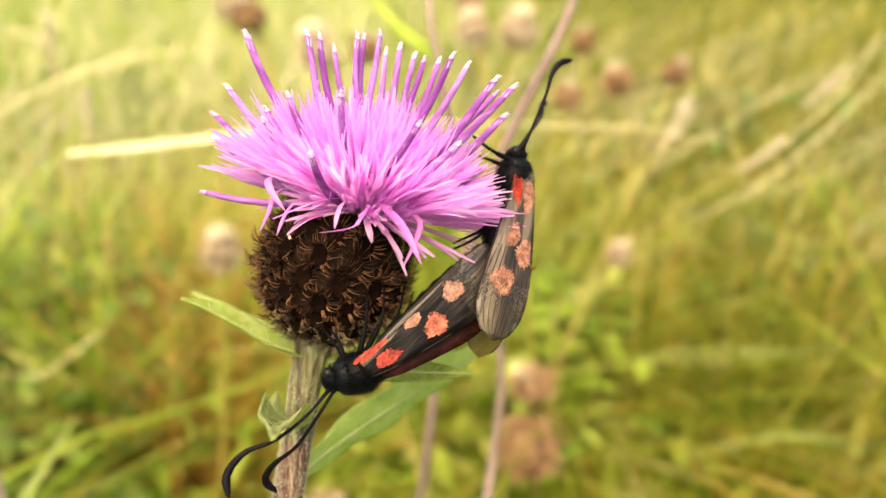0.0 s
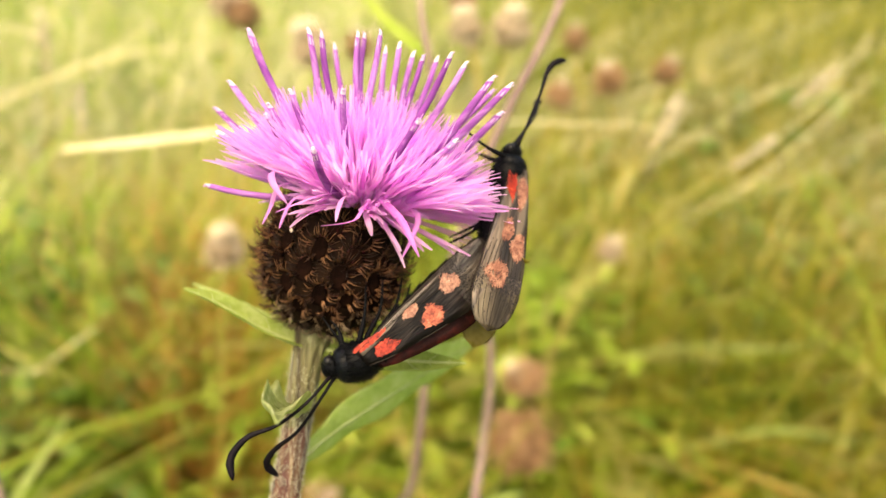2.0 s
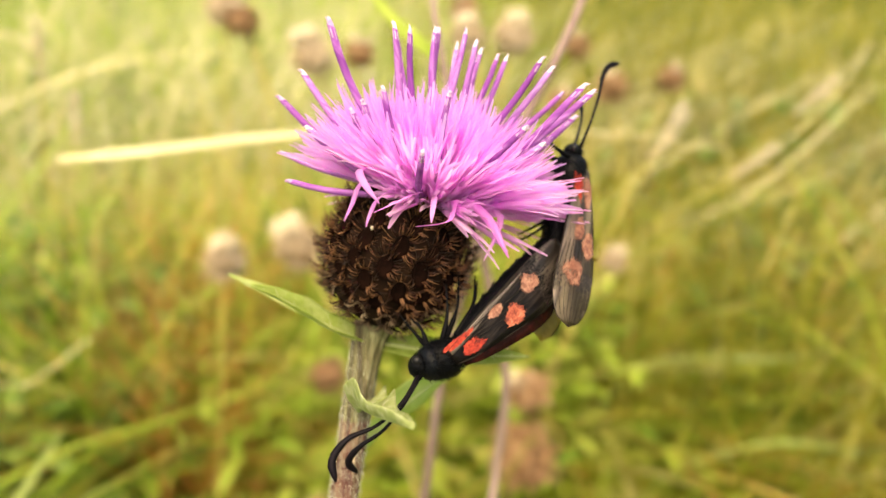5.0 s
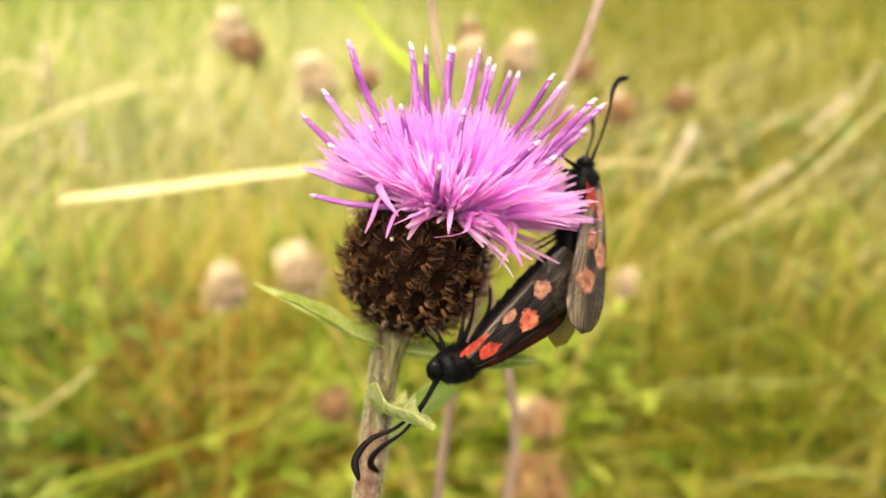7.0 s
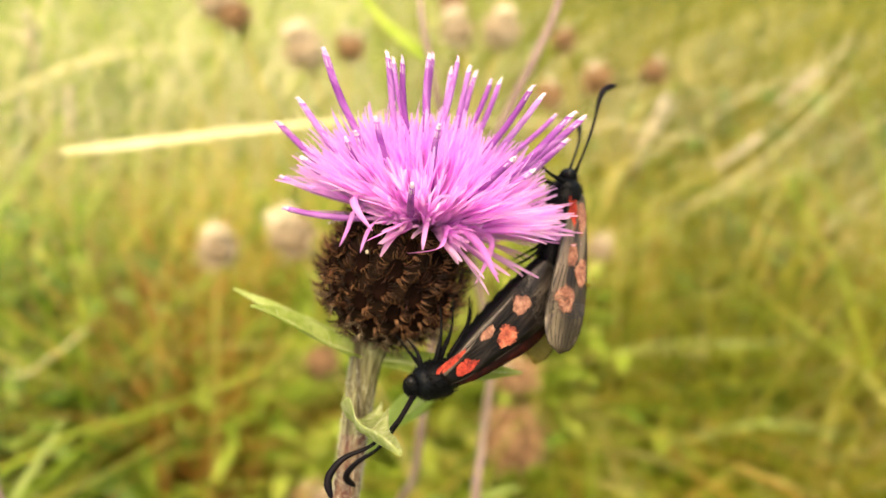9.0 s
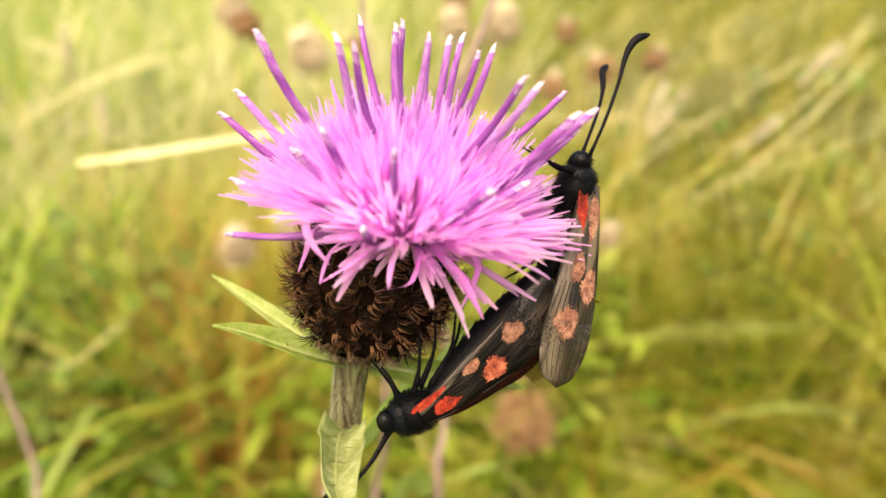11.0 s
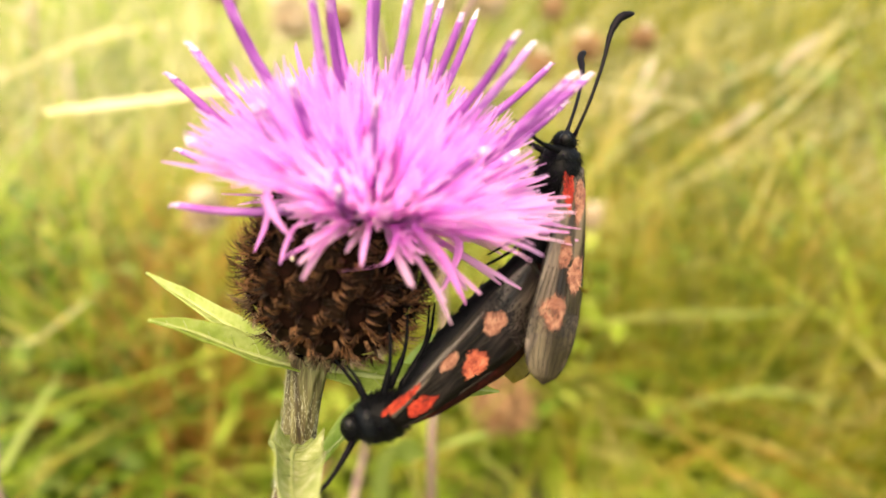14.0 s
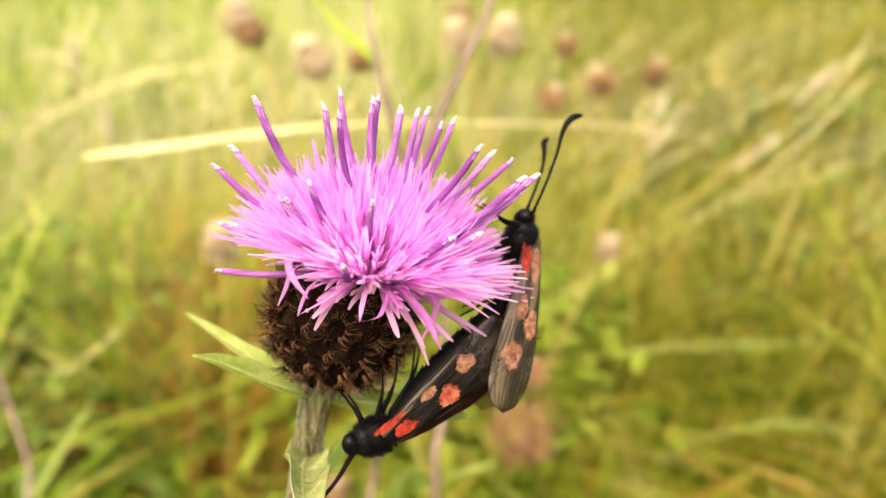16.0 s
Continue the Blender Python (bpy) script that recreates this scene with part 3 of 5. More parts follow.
single_blade([(-0.163, 0.28, -0.076), (-0.175, 0.279, -0.096), (-0.188, 0.277, -0.119), (-0.200, 0.276, -0.15)], 0.008, "broad green grass blade standing up from the meadow floor", M_LEAF, "broad_grass")
single_blade([(0.032, 0.224, -0.090), (0.019, 0.223, -0.092), (0.006, 0.222, -0.098), (-0.010, 0.222, -0.112)], 0.011, "broad light green herb leaf above the meadow floor", M_LEAF, "herb_leaf")
pink_stem([(-0.200, 0.239, 0.0), (-0.1945, 0.239, -0.013), (-0.185, 0.239, -0.041), (-0.1755, 0.239, -0.066), (-0.166, 0.239, -0.094), (-0.155, 0.24, -0.14)], (0.0008, 0.001, 0.0012, 0.0014), "slender pinkish dry stalk among green grass")
level_straw = bpy.data.objects["straw_blade"]
straw_blade([(-0.43, 0.60, 0.1235), (-0.339, 0.60, 0.169), (-0.270, 0.60, 0.185), (-0.211, 0.60, 0.188), (-0.163, 0.60, 0.177)], 0.004, "pale dry grass blade arching over the meadow")
straw_blade([(0.450, 0.65, 0.221), (0.392, 0.65, 0.145), (0.316, 0.65, 0.090), (0.241, 0.65, 0.053)], 0.003, "pale dry grass stalk leaning in the wind")
straw_blade([(0.419, 0.60, 0.166), (0.346, 0.60, 0.097), (0.292, 0.60, 0.054), (0.244, 0.60, 0.011)], 0.0028, "pale dry grass stalk leaning in the wind")
straw_blade([(-0.242, 0.45, -0.058), (-0.282, 0.45, -0.088), (-0.314, 0.45, -0.104)], 0.002, "pale dry grass blade low among green herbs")
straw_blade([(-0.291, 0.50, 0.205), (-0.309, 0.50, 0.165), (-0.332, 0.50, 0.130)], 0.008, "broad bleached grass blade in the sun")
straw_blade([(-0.318, 0.50, 0.160), (-0.330, 0.50, 0.120), (-0.338, 0.50, 0.080)], 0.009, "broad bleached grass blade in the sun")
single_blade([(0.346, 0.50, -0.160), (0.275, 0.50, -0.147), (0.208, 0.50, -0.160), (0.163, 0.50, -0.187)], 0.009, "broad green grass blade lying over the meadow", M_LEAF, "broad_grass")
single_blade([(0.350, 0.56, -0.085), (0.290, 0.56, -0.092), (0.226, 0.56, -0.090), (0.160, 0.56, -0.110)], 0.008, "broad green grass blade lying over the meadow", M_LEAF, "broad_grass")


def swinging_stalk(points, label):
    """A pale stalk that the wind swings into view; its foot stands in the ground."""
    line = [np.array(place_of(*p)) for p in points]
    line.append(np.array([line[-1][0] - 0.03, line[-1][1] + 0.02, -0.02]))
    root = line[-1]
    thing = new("grass_stalk")
    thing.location = root
    c = curve([p - root for p in line], 24)
    part("stalk", Shape().tube(c, np.linspace(0.0006, 0.0014, 24), 6), M_PALESTRAW, thing)
    t = np.linspace(0, 1, 8)
    sheath = c[5:13]
    part("sheath", Shape().sheet(sheath, unit((0.9, 0.3, 0.1)), 0.0032 * np.sin(np.pi * (0.08 + 0.86 * t)), unit((0, -1, 0.2)), 0.0004, 0.3, 1), M_PALESTRAW, thing, "bleached leaf sheath")
    return tagged(thing, label, "grass stalk"), Vector(root)


swing_stalk, SWING_AT = swinging_stalk([(-0.142, 0.30, 0.135), (-0.147, 0.30, 0.112), (-0.162, 0.30, 0.056), (-0.170, 0.30, 0.021), (-0.175, 0.30, -0.011), (-0.182, 0.30, -0.070), (-0.186, 0.30, -0.12)], "bleached dry grass stalk blown about by the wind")


def grass_ear(at, length, label, lean, seed):
    """A feathery pale grass ear on its stalk."""
    top = np.array(place_of(*at))
    root = np.array([top[0] - lean, top[1] + 0.06, -0.01])
    rng = np.random.default_rng(seed)
    rel = top - root
    thing = new("grass_ear")
    thing.location = root
    line = curve([(0, 0, 0), rel * 0.55 + np.array([-0.02, 0, 0.03]), rel], 12)
    part("stalk", Shape().tube(line, 0.0008, 5), M_STRAW, thing)
    d = unit(line[-1] - line[-2])
    ear = Shape()
    for i in range(60):
        u = rng.uniform(-0.5, 0.5)
        p = rel + d * u * length
        o = unit(rng.normal(0, 1, 3)) * length * 0.13 * (1 - abs(u)) + d * length * 0.1
        ear.tube([p, p + o * 0.6, p + o], [0.0003, 0.0011, 0.0002], 4)
    part("ear", ear, M_FLUFF, thing, "pale feathery seed ear")
    return tagged(thing, label, "grass", group="pale grass ears")


for i, (at, ln, lean) in enumerate([((0.147, 0.40, 0.081), 0.030, 0.06), ((0.20, 0.55, 0.10), 0.05, 0.12), ((-0.31, 0.5, 0.16), 0.05, 0.04), ((-0.27, 0.48, 0.10), 0.04, 0.05), ((0.36, 0.6, 0.15), 0.05, 0.2), ((0.31, 0.62, 0.09), 0.05, 0.22)]):
    grass_ear(at, ln, "pale dry ear of meadow grass on a thin stalk", lean, 70 + i)


# ---- the knapweed flower ----
BASE = np.array([-14.3, 72.0, -10.0])        # foot of the involucre, millimetres
AXIS = unit((0.28, -0.16, 1.0))
HEAD = frame_of(AXIS, (1, 0, 0))             # columns: right, away, along the flower's axis
flower = new("knapweed_flower")
tagged(flower, "purple knapweed flower with brown fringed bracts on a hairy stem", "flower")


def in_head(p):
    """Head coordinates (millimetres: right, away, along the axis) to the flower's own metres."""
    return (BASE + HEAD @ np.asarray(p, float) - FOOT) * MM


def profile(h):
    """Radius of the involucre at a height over its foot."""
    return float(np.interp(h, (0, 0.8, 2.5, 5, 8, 11, 13.5, 15.5, 17), (1.8, 4.0, 6.2, 7.6, 8.2, 7.7, 6.7, 5.6, 4.8)))


def build_involucre():
    s = Shape()
    hs, sides = np.linspace(0, 17, 18), 28
    verts = [BASE + HEAD @ np.array([profile(h) * 0.93 * math.cos(2 * math.pi * j / sides), profile(h) * 0.93 * math.sin(2 * math.pi * j / sides), h]) for h in hs for j in range(sides)]
    faces = [(i * sides + j, i * sides + (j + 1) % sides, (i + 1) * sides + (j + 1) % sides, (i + 1) * sides + j) for i in range(17) for j in range(sides)]
    faces += [tuple(range(sides))[::-1], tuple(17 * sides + j for j in range(sides))]
    s.add(verts, faces)
    return part("involucre", s, M_CORE, flower, "dark brown egg-shaped involucre", FOOT, MM)


def bract_meshes(seed):
    """A bract's plate, painted near black like a shaded hole, and the comb of bristles round its edge; x across, z
    towards the flower, y outwards. Millimetres.
    """
    rng = np.random.default_rng(seed)
    plate = Shape()
    z = np.linspace(-1.6, 1.7, 7)
    mid = np.stack([np.zeros(7), 0.02 + 0.12 * np.cos(z * 0.7), z * 0.85], 1)
    plate.sheet(mid, (1, 0, 0), [0.45, 0.65, 0.78, 0.78, 0.66, 0.42, 0.1], (0, 1, 0), 0.12, 0.3, 2)
    comb = Shape()
    count = 40
    for i in range(count):
        an = math.radians(-150 + 300 * i / (count - 1) + rng.normal(0, 5))
        d = np.array([math.sin(an), 0, math.cos(an)])
        root = np.array([0, 0.16, 0]) + d * np.array([0.80, 0, 1.15 if math.cos(an) > 0 else 0.85])
        ln = rng.uniform(0.9, 1.6) * (1.1 if math.cos(an) > 0.3 else 0.85)
        out = np.array([0, 1.0, 0])
        bend, kink = rng.uniform(0.55, 1.25), rng.normal(0, 0.14, 3)
        comb.tube([root, root + d * ln * 0.14 + out * ln * 0.36, root + d * ln * 0.45 * bend + out * ln * 0.70 + kink * 0.4, root + d * ln * 0.90 * bend + out * ln * 0.86 + np.array([0, 0, 0.2]) + kink], [0.060, 0.050, 0.038, 0.014], 3)
    return plate.mesh("bract", M_PLATE, size=MM), comb.mesh("fringe", M_TEETH, size=MM), comb.mesh("fringe", M_TEETH_TAN, size=MM)


def build_bracts():
    kinds = [bract_meshes(s) for s in range(4)]
    rng = np.random.default_rng(9)
    rows = [(1.0, 13, 0.62), (2.6, 14, 0.75), (4.4, 14, 0.9), (6.4, 14, 1.0), (8.5, 14, 1.05), (10.6, 13, 1.05), (12.7, 12, 1.0), (14.6, 11, 0.9)]
    for k, (h, count, size) in enumerate(rows):
        for i in range(count):
            an = 2 * math.pi * (i + 0.5 * (k % 2) + rng.normal(0, 0.05)) / count
            hh = h + rng.normal(0, 0.18)
            rad = profile(hh)
            out = np.array([math.cos(an), math.sin(an), 0])
            slope = (profile(hh + 0.5) - profile(hh - 0.5))
            up = unit(np.array([out[0] * slope, out[1] * slope, 1.0]))
            nrm = unit(out - up * (out @ up))
            tilt = rng.normal(0, 0.10) + 0.10
            up2, nrm2 = up * math.cos(tilt) + nrm * math.sin(tilt), nrm * math.cos(tilt) - up * math.sin(tilt)
            rot = HEAD @ np.stack([np.cross(nrm2, up2), nrm2, up2], 1)
            plate, dark, tan = kinds[int(rng.integers(4))]
            comb = tan if rng.random() < np.interp(h, (1, 4.4, 8.5), (0.85, 0.42, 0.06)) else dark
            sz = size * rng.uniform(0.92, 1.1)
            ob = part("bract", plate, None, flower, place=to_matrix(rot, in_head([rad * 0.95 * math.cos(an), rad * 0.95 * math.sin(an), hh]), (sz, sz, sz)))
            part("fringe", comb, None, ob)


def floret_shape(seed, bend, spread, lobes=5, split=5.0, wide=1.0):
    """A floret along z, 10 long: a slim tube that splits into narrow lobes."""
    rng = np.random.default_rng(seed)
    s = Shape()
    path = lambda u: np.array([bend * (u / 10) ** 2 * 2.2, 0, u])
    s.tube([path(u) for u in (0, 2, split - 1, split + 0.2)], [0.20, 0.24, 0.30, 0.36], 6)
    for i in range(lobes):
        an = 2 * math.pi * i / lobes + rng.normal(0, 0.3)
        o = np.array([math.cos(an), math.sin(an), 0])
        sp, ln = spread * rng.uniform(0.35, 1.4), (10.3 - split) * rng.uniform(0.66, 1.05)
        side_way = unit(np.cross([0, 0, 1], o))
        drift, wig, phase = rng.normal(0, 0.4), rng.normal(0, 0.2), rng.uniform(0, 6)
        us = np.linspace(0, 1, 7)
        line = np.array([path(split + ln * u) + o * (0.26 + sp * u ** 1.4 + wig * math.sin(5 * u + phase) * u) + side_way * (drift * u * u + wig * u * math.cos(4 * u + phase)) for u in us])
        s.sheet(line, np.cross([0, 0, 1], o), np.array([0.20, 0.22, 0.22, 0.22, 0.20, 0.17, 0.08]) * wide * rng.uniform(0.75, 1.1), o, 0.0, -0.7, 1, skin=True)
    return s


def floret_mesh(*how, **more):
    return floret_shape(*how, **more).mesh("floret", M_PETAL, size=MM)


def anther_meshes(seed, bend):
    """An anther column along z, 10 long, with the pale pollen at its tip."""
    rng = np.random.default_rng(seed)
    path = lambda u: np.array([bend * (u / 10) ** 2 * 2.0 + 0.25 * math.sin(u * 0.6 + seed * 2), 0.45 * math.sin(u * 0.45 + seed) * u / 10, u])
    body = Shape().tube([path(u) for u in np.linspace(0, 9.6, 10)], [0.18, 0.20, 0.24, 0.29, 0.34, 0.365, 0.36, 0.34, 0.31, 0.27], 7)
    tip = Shape().tube([path(u) for u in (9.1, 9.4, 9.7, 9.95)], [0.285, 0.275, 0.22, 0.10], 6)
    for _ in range(2):
        d = unit(rng.normal(0, 1, 3) + np.array([0, 0, 1.5]))
        p = path(9.75)
        tip.tube([p, p + d * 0.2, p + d * 0.35], [0.10, 0.09, 0.03], 4)
    return body.mesh("anther_tube", M_ANTHER, size=MM), tip.mesh("pollen", M_POLLEN, size=MM)


MOUTH = np.array([1.5, -1.3, 15.4])          # from where the florets fan out, in head coordinates
FAN = frame_of((0.20, -0.14, 1.0), (1, 0, 0))   # the florets lean a little more than the head


def floret_way(u, i, rng):
    """Direction of the i-th floret, from the middle (u = 0) out to the rim (u = 1)."""
    el = 90 - 84 * u ** 0.70 + rng.normal(0, 3.5)              # degrees above the rim's plane
    az = i * 2.39996 + rng.normal(0, 0.08)
    front, left = max(0.0, -math.sin(az)), max(0.0, -math.cos(az))
    el += 0.27 * front ** 1.5 * max(0.0, 88 - el) + 5 * left * max(0.0, 40 - el) / 40
    d = np.array([math.cos(az) * math.cos(radians(el)), math.sin(az) * math.cos(radians(el)), math.sin(radians(el))])
    ln = np.interp(el, (-20, 0, 30, 60, 90), (12.2, 13.6, 13.6, 13.0, 12.6))
    foot = np.array([d[0], d[1], 0]) * 3.6 - d * 0.5
    return el, d, ln, foot


def build_florets():
    rng = np.random.default_rng(17)
    inner = [floret_mesh(s, -0.2 - 0.2 * s, 0.34, split=4.5) for s in range(5)]
    outer = [floret_mesh(10 + s, b_, 0.65, split=4.2) for s, b_ in enumerate((-0.55, -0.2, 0.15, 0.45, 0.8))]
    count = 250
    for i in range(count):
        el, d, ln, foot = floret_way((i + 0.5) / count, i, rng)
        rot = FAN @ frame_of(d, (0, 0, -1) if el < 80 else (1, 0, 0))
        turn = np.array(Matrix.Rotation(rng.uniform(-0.6, 0.6), 3, "Z"))
        part("floret", (outer if el < 35 else inner)[int(rng.integers(5))], None, flower, place=to_matrix(rot @ turn, in_head(MOUTH) + FAN @ foot * MM, (1, 1, ln * rng.uniform(0.84, 1.06) / 10)))
    # the crowd of shorter florets between them
    crowd = Shape()
    kinds = [floret_shape(40 + s, -0.3 + 0.15 * s, 0.5, split=4.0) for s in range(6)]
    count = 330
    for i in range(count):
        el, d, ln, foot = floret_way((i + 0.5) / count, i + 0.37, rng)
        rot = FAN @ frame_of(d, (0, 0, -1) if el < 80 else (1, 0, 0)) @ np.array(Matrix.Rotation(rng.uniform(-3, 3), 3, "Z"))
        kind = kinds[int(rng.integers(6))]
        pts = np.vstack(kind.v) * np.array([1, 1, ln * rng.uniform(0.74, 0.97) / 10])
        crowd.add(BASE + HEAD @ MOUTH + FAN @ foot + pts @ rot.T, kind.f)
    for i in range(56):
        az, el = radians(rng.uniform(-160, -20)), radians(rng.uniform(10, 40))
        d = np.array([math.cos(az) * math.cos(el), math.sin(az) * math.cos(el), math.sin(el)])
        rot = FAN @ frame_of(d, (0, 0, -1)) @ np.array(Matrix.Rotation(rng.uniform(-3, 3), 3, "Z"))
        kind = kinds[int(rng.integers(6))]
        pts = np.vstack(kind.v) * np.array([1.25, 1.25, rng.uniform(0.5, 0.75)])
        crowd.add(BASE + HEAD @ MOUTH + FAN @ (np.array([d[0], d[1], 0]) * 3.4) + pts @ rot.T, kind.f)
    tagged(part("floret_crowd", crowd, M_PETAL, flower, "crowd of short pink florets", FOOT, MM), "crowd of short pink florets", kind="stuff")
    # strap-like lobes that curl over the front of the rim, millimetres
    for pts, width in (
        ([(-13.5, 65.5, 7.0), (-17.2, 63.5, 7.4), (-17.0, 62.0, 5.9), (-15.4, 61.6, 3.8)], 0.85),
        ([(-10.5, 64.0, 5.2), (-12.1, 62.0, 4.8), (-13.8, 60.5, 4.0), (-16.0, 59.6, 2.9)], 0.85),
        ([(-6.5, 63.5, 4.8), (-5.2, 62.0, 3.6), (-3.8, 61.5, 2.0), (-2.1, 61.0, -1.4)], 0.95),
        ([(-4.0, 65.0, 4.2), (-2.4, 64.0, 2.9), (-2.8, 63.6, 0.9), (-4.1, 63.6, -1.9)], 0.7),
        ([(-7.4, 63.0, 4.4), (-8.0, 61.2, 3.1), (-8.8, 60.6, 2.1), (-11.8, 60.6, 1.6)], 0.55),
        ([(-15.0, 66.0, 6.6), (-17.2, 65.0, 5.9), (-18.0, 65.0, 3.8), (-18.8, 65.0, 1.9)], 0.6),
        ([(-13.5, 65.0, 5.6), (-15.4, 63.8, 4.4), (-16.2, 63.4, 2.8), (-16.6, 63.2, 1.4)], 0.5),
        ([(-9.5, 64.0, 5.0), (-9.9, 61.4, 4.4), (-10.2, 60.4, 3.2), (-10.3, 60.2, 2.0)], 0.6),
    ):
        c = curve(np.array(pts) * 0.965, 10)
        strap = Shape().sheet(c, unit((0.75, -0.3, 0.25)), width / 2 * np.array([0.6, 0.8, 0.9, 1, 1, 1, 0.9, 0.75, 0.5, 0.15]), unit((-0.2, -0.8, 0.3)), 0.10, -0.5, 2)
        part("floret", strap, M_PETAL, flower, "", FOOT, MM)
    # a few lobes hang over the rim
    hang = [floret_mesh(30 + s, 0.4 + 0.35 * s, 0.35, 2, 3.5, wide=1.6) for s in range(3)]
    for az, el, ln in ((-116, 2, 11.0), (-60, -10, 11.6), (-48, -8, 11), (-78, -2, 11.0), (-28, -8, 12.5), (-4, -4, 12), (176, -6, 11), (60, -12, 12), (110, -12, 12), (150, -10, 11), (-100, 12, 8), (-80, 16, 8), (-90, 26, 9), (-112, 20, 9), (-68, 24, 9), (-120, 8, 9), (-60, 8, 9)):
        a0, e0 = radians(az), radians(el)
        d = np.array([math.cos(a0) * math.cos(e0), math.sin(a0) * math.cos(e0), math.sin(e0)])
        foot = in_head(MOUTH) + FAN @ (np.array([d[0], d[1], 0]) * 2.5) * MM
        part("floret", hang[int(rng.integers(3))], None, flower, place=to_matrix(FAN @ frame_of(d, (0, 0, -1)), foot, (1, 1, ln / 10)))


# azimuth (0 right, -90 towards the first stand), height angle and length of the standing anther columns
ANTHERS = [
    (173, 21, 19.6), (-174, 48, 21.0), (-161, 62, 19.1), (135, 61, 20.0), (-150, 65, 18.7), (-175, 79, 18.7), (165, 80, 18.9), (-113, 79, 18.5), (99, 83, 17.8), (2, 88, 17.9), (54, 76, 18.4), (10, 79, 17.8), (21, 73, 18.7), (-43, 62, 19.7), (-34, 60, 19.3), (3, 53, 19.5), (-36, 48, 20.5), (-24, 48, 20.6), (-10, 44, 18.1), (-157, -1, 16.5), (177, 6, 17.1), (-153, 18, 16.1), (-139, 34, 14.8), (-100, 43, 15.8), (-69, 36, 16.4), (-178, 32, 19.0)]


def build_anthers():
    rng = np.random.default_rng(23)
    bows = (0.9, 1.5, 1.9, 0.7, 2.3, 2.9, 3.3)
    kinds = [anther_meshes(s, b_) for s, b_ in enumerate(bows)]
    some = list(ANTHERS)
    for i in range(8):
        some.append((rng.uniform(-180, 180), rng.uniform(12, 62), rng.uniform(12, 14.5)))
    for az, el, ln in some:
        pick = int(rng.integers(4)) if el > 50 or el < 12 else 4 + int(rng.integers(3))
        bow = bows[pick] * 2.0
        a0, e0 = radians(az), radians(el) - math.atan2(bow, ln)
        d = np.array([math.cos(a0) * math.cos(e0), math.sin(a0) * math.cos(e0), math.sin(e0)])
        body, tip = kinds[pick]
        ob = part("anther_tube", body, None, flower, place=to_matrix(FAN @ frame_of(d, (0, 0, 1)), in_head(MOUTH), (1, 1, ln / 10)))
        part("pollen", tip, None, ob, "white pollen-dusted tip")


STEM_WAY = np.array([0.129, 0.117, 1.0])
STEM_END = FOOT - STEM_WAY * 50               # the lower joint of the stem, millimetres


def build_stem():
    zs = np.linspace(-65, -9.6, 30)
    line = np.array([FOOT + STEM_WAY * (z + 15) for z in zs])
    line[-4:] += (BASE - line[-1]) * np.array([0.1, 0.3, 0.6, 1.0])[:, None]
    sides, verts, faces = 40, [], []
    for i, p in enumerate(line):
        rad = np.interp(zs[i], (-65, -25, -14, -10.5, -9.6), (1.55, 1.5, 1.65, 2.1, 2.5))
        for j in range(sides):
            an = 2 * math.pi * j / sides
            r2 = rad * (1 + 0.08 * math.cos(10 * an + 0.02 * zs[i]) + 0.03 * math.cos(17 * an + 1) + 0.03 * math.cos(3 * an + 0.3 * zs[i]))
            verts.append(p + np.array([r2 * math.cos(an), r2 * math.sin(an), 0]))
    faces = [(i * sides + j, i * sides + (j + 1) % sides, (i + 1) * sides + (j + 1) % sides, (i + 1) * sides + j) for i in range(len(zs) - 1) for j in range(sides)]
    faces += [tuple(range(sides))[::-1], tuple((len(zs) - 1) * sides + j for j in range(sides))]
    stem = part("stem", Shape().add(verts, faces), M_STEM, flower, "ribbed purplish-brown stem", FOOT, MM)
    top = 6
    sleeve, tops = [], []
    for i in range(len(zs) - top - 1, len(zs)):
        for j in range(sides):
            sleeve.append(line[i] + (verts[i * sides + j] - line[i]) * 1.03)
    n_ = top + 1
    tops = [(i * sides + j, i * sides + (j + 1) % sides, (i + 1) * sides + (j + 1) % sides, (i + 1) * sides + j) for i in range(n_ - 1) for j in range(sides)]
    part("upper_stem", Shape().add(sleeve, tops), M_STEM_GREEN, flower, "grey-green ribbed stem under the flower head", FOOT, MM)
    rng, hair = np.random.default_rng(31), Shape()
    for _ in range(3600):
        z = rng.uniform(-40, -10.5)
        p = FOOT + STEM_WAY * (z + 15)
        an = rng.uniform(0, 2 * math.pi)
        o = np.array([math.cos(an), math.sin(an), 0])
        q = p + o * 1.5
        hair.tube([q, q + o * 0.22 + np.array([0, 0, rng.normal(0, 0.2)]), q + o * rng.uniform(0.25, 0.55) + np.array([0, 0, rng.normal(0.1, 0.4)])], [0.02, 0.016, 0.007], 3)
    part("stem_hairs", hair, M_HAIR, stem, "fine pale hairs", FOOT, MM)
    return stem


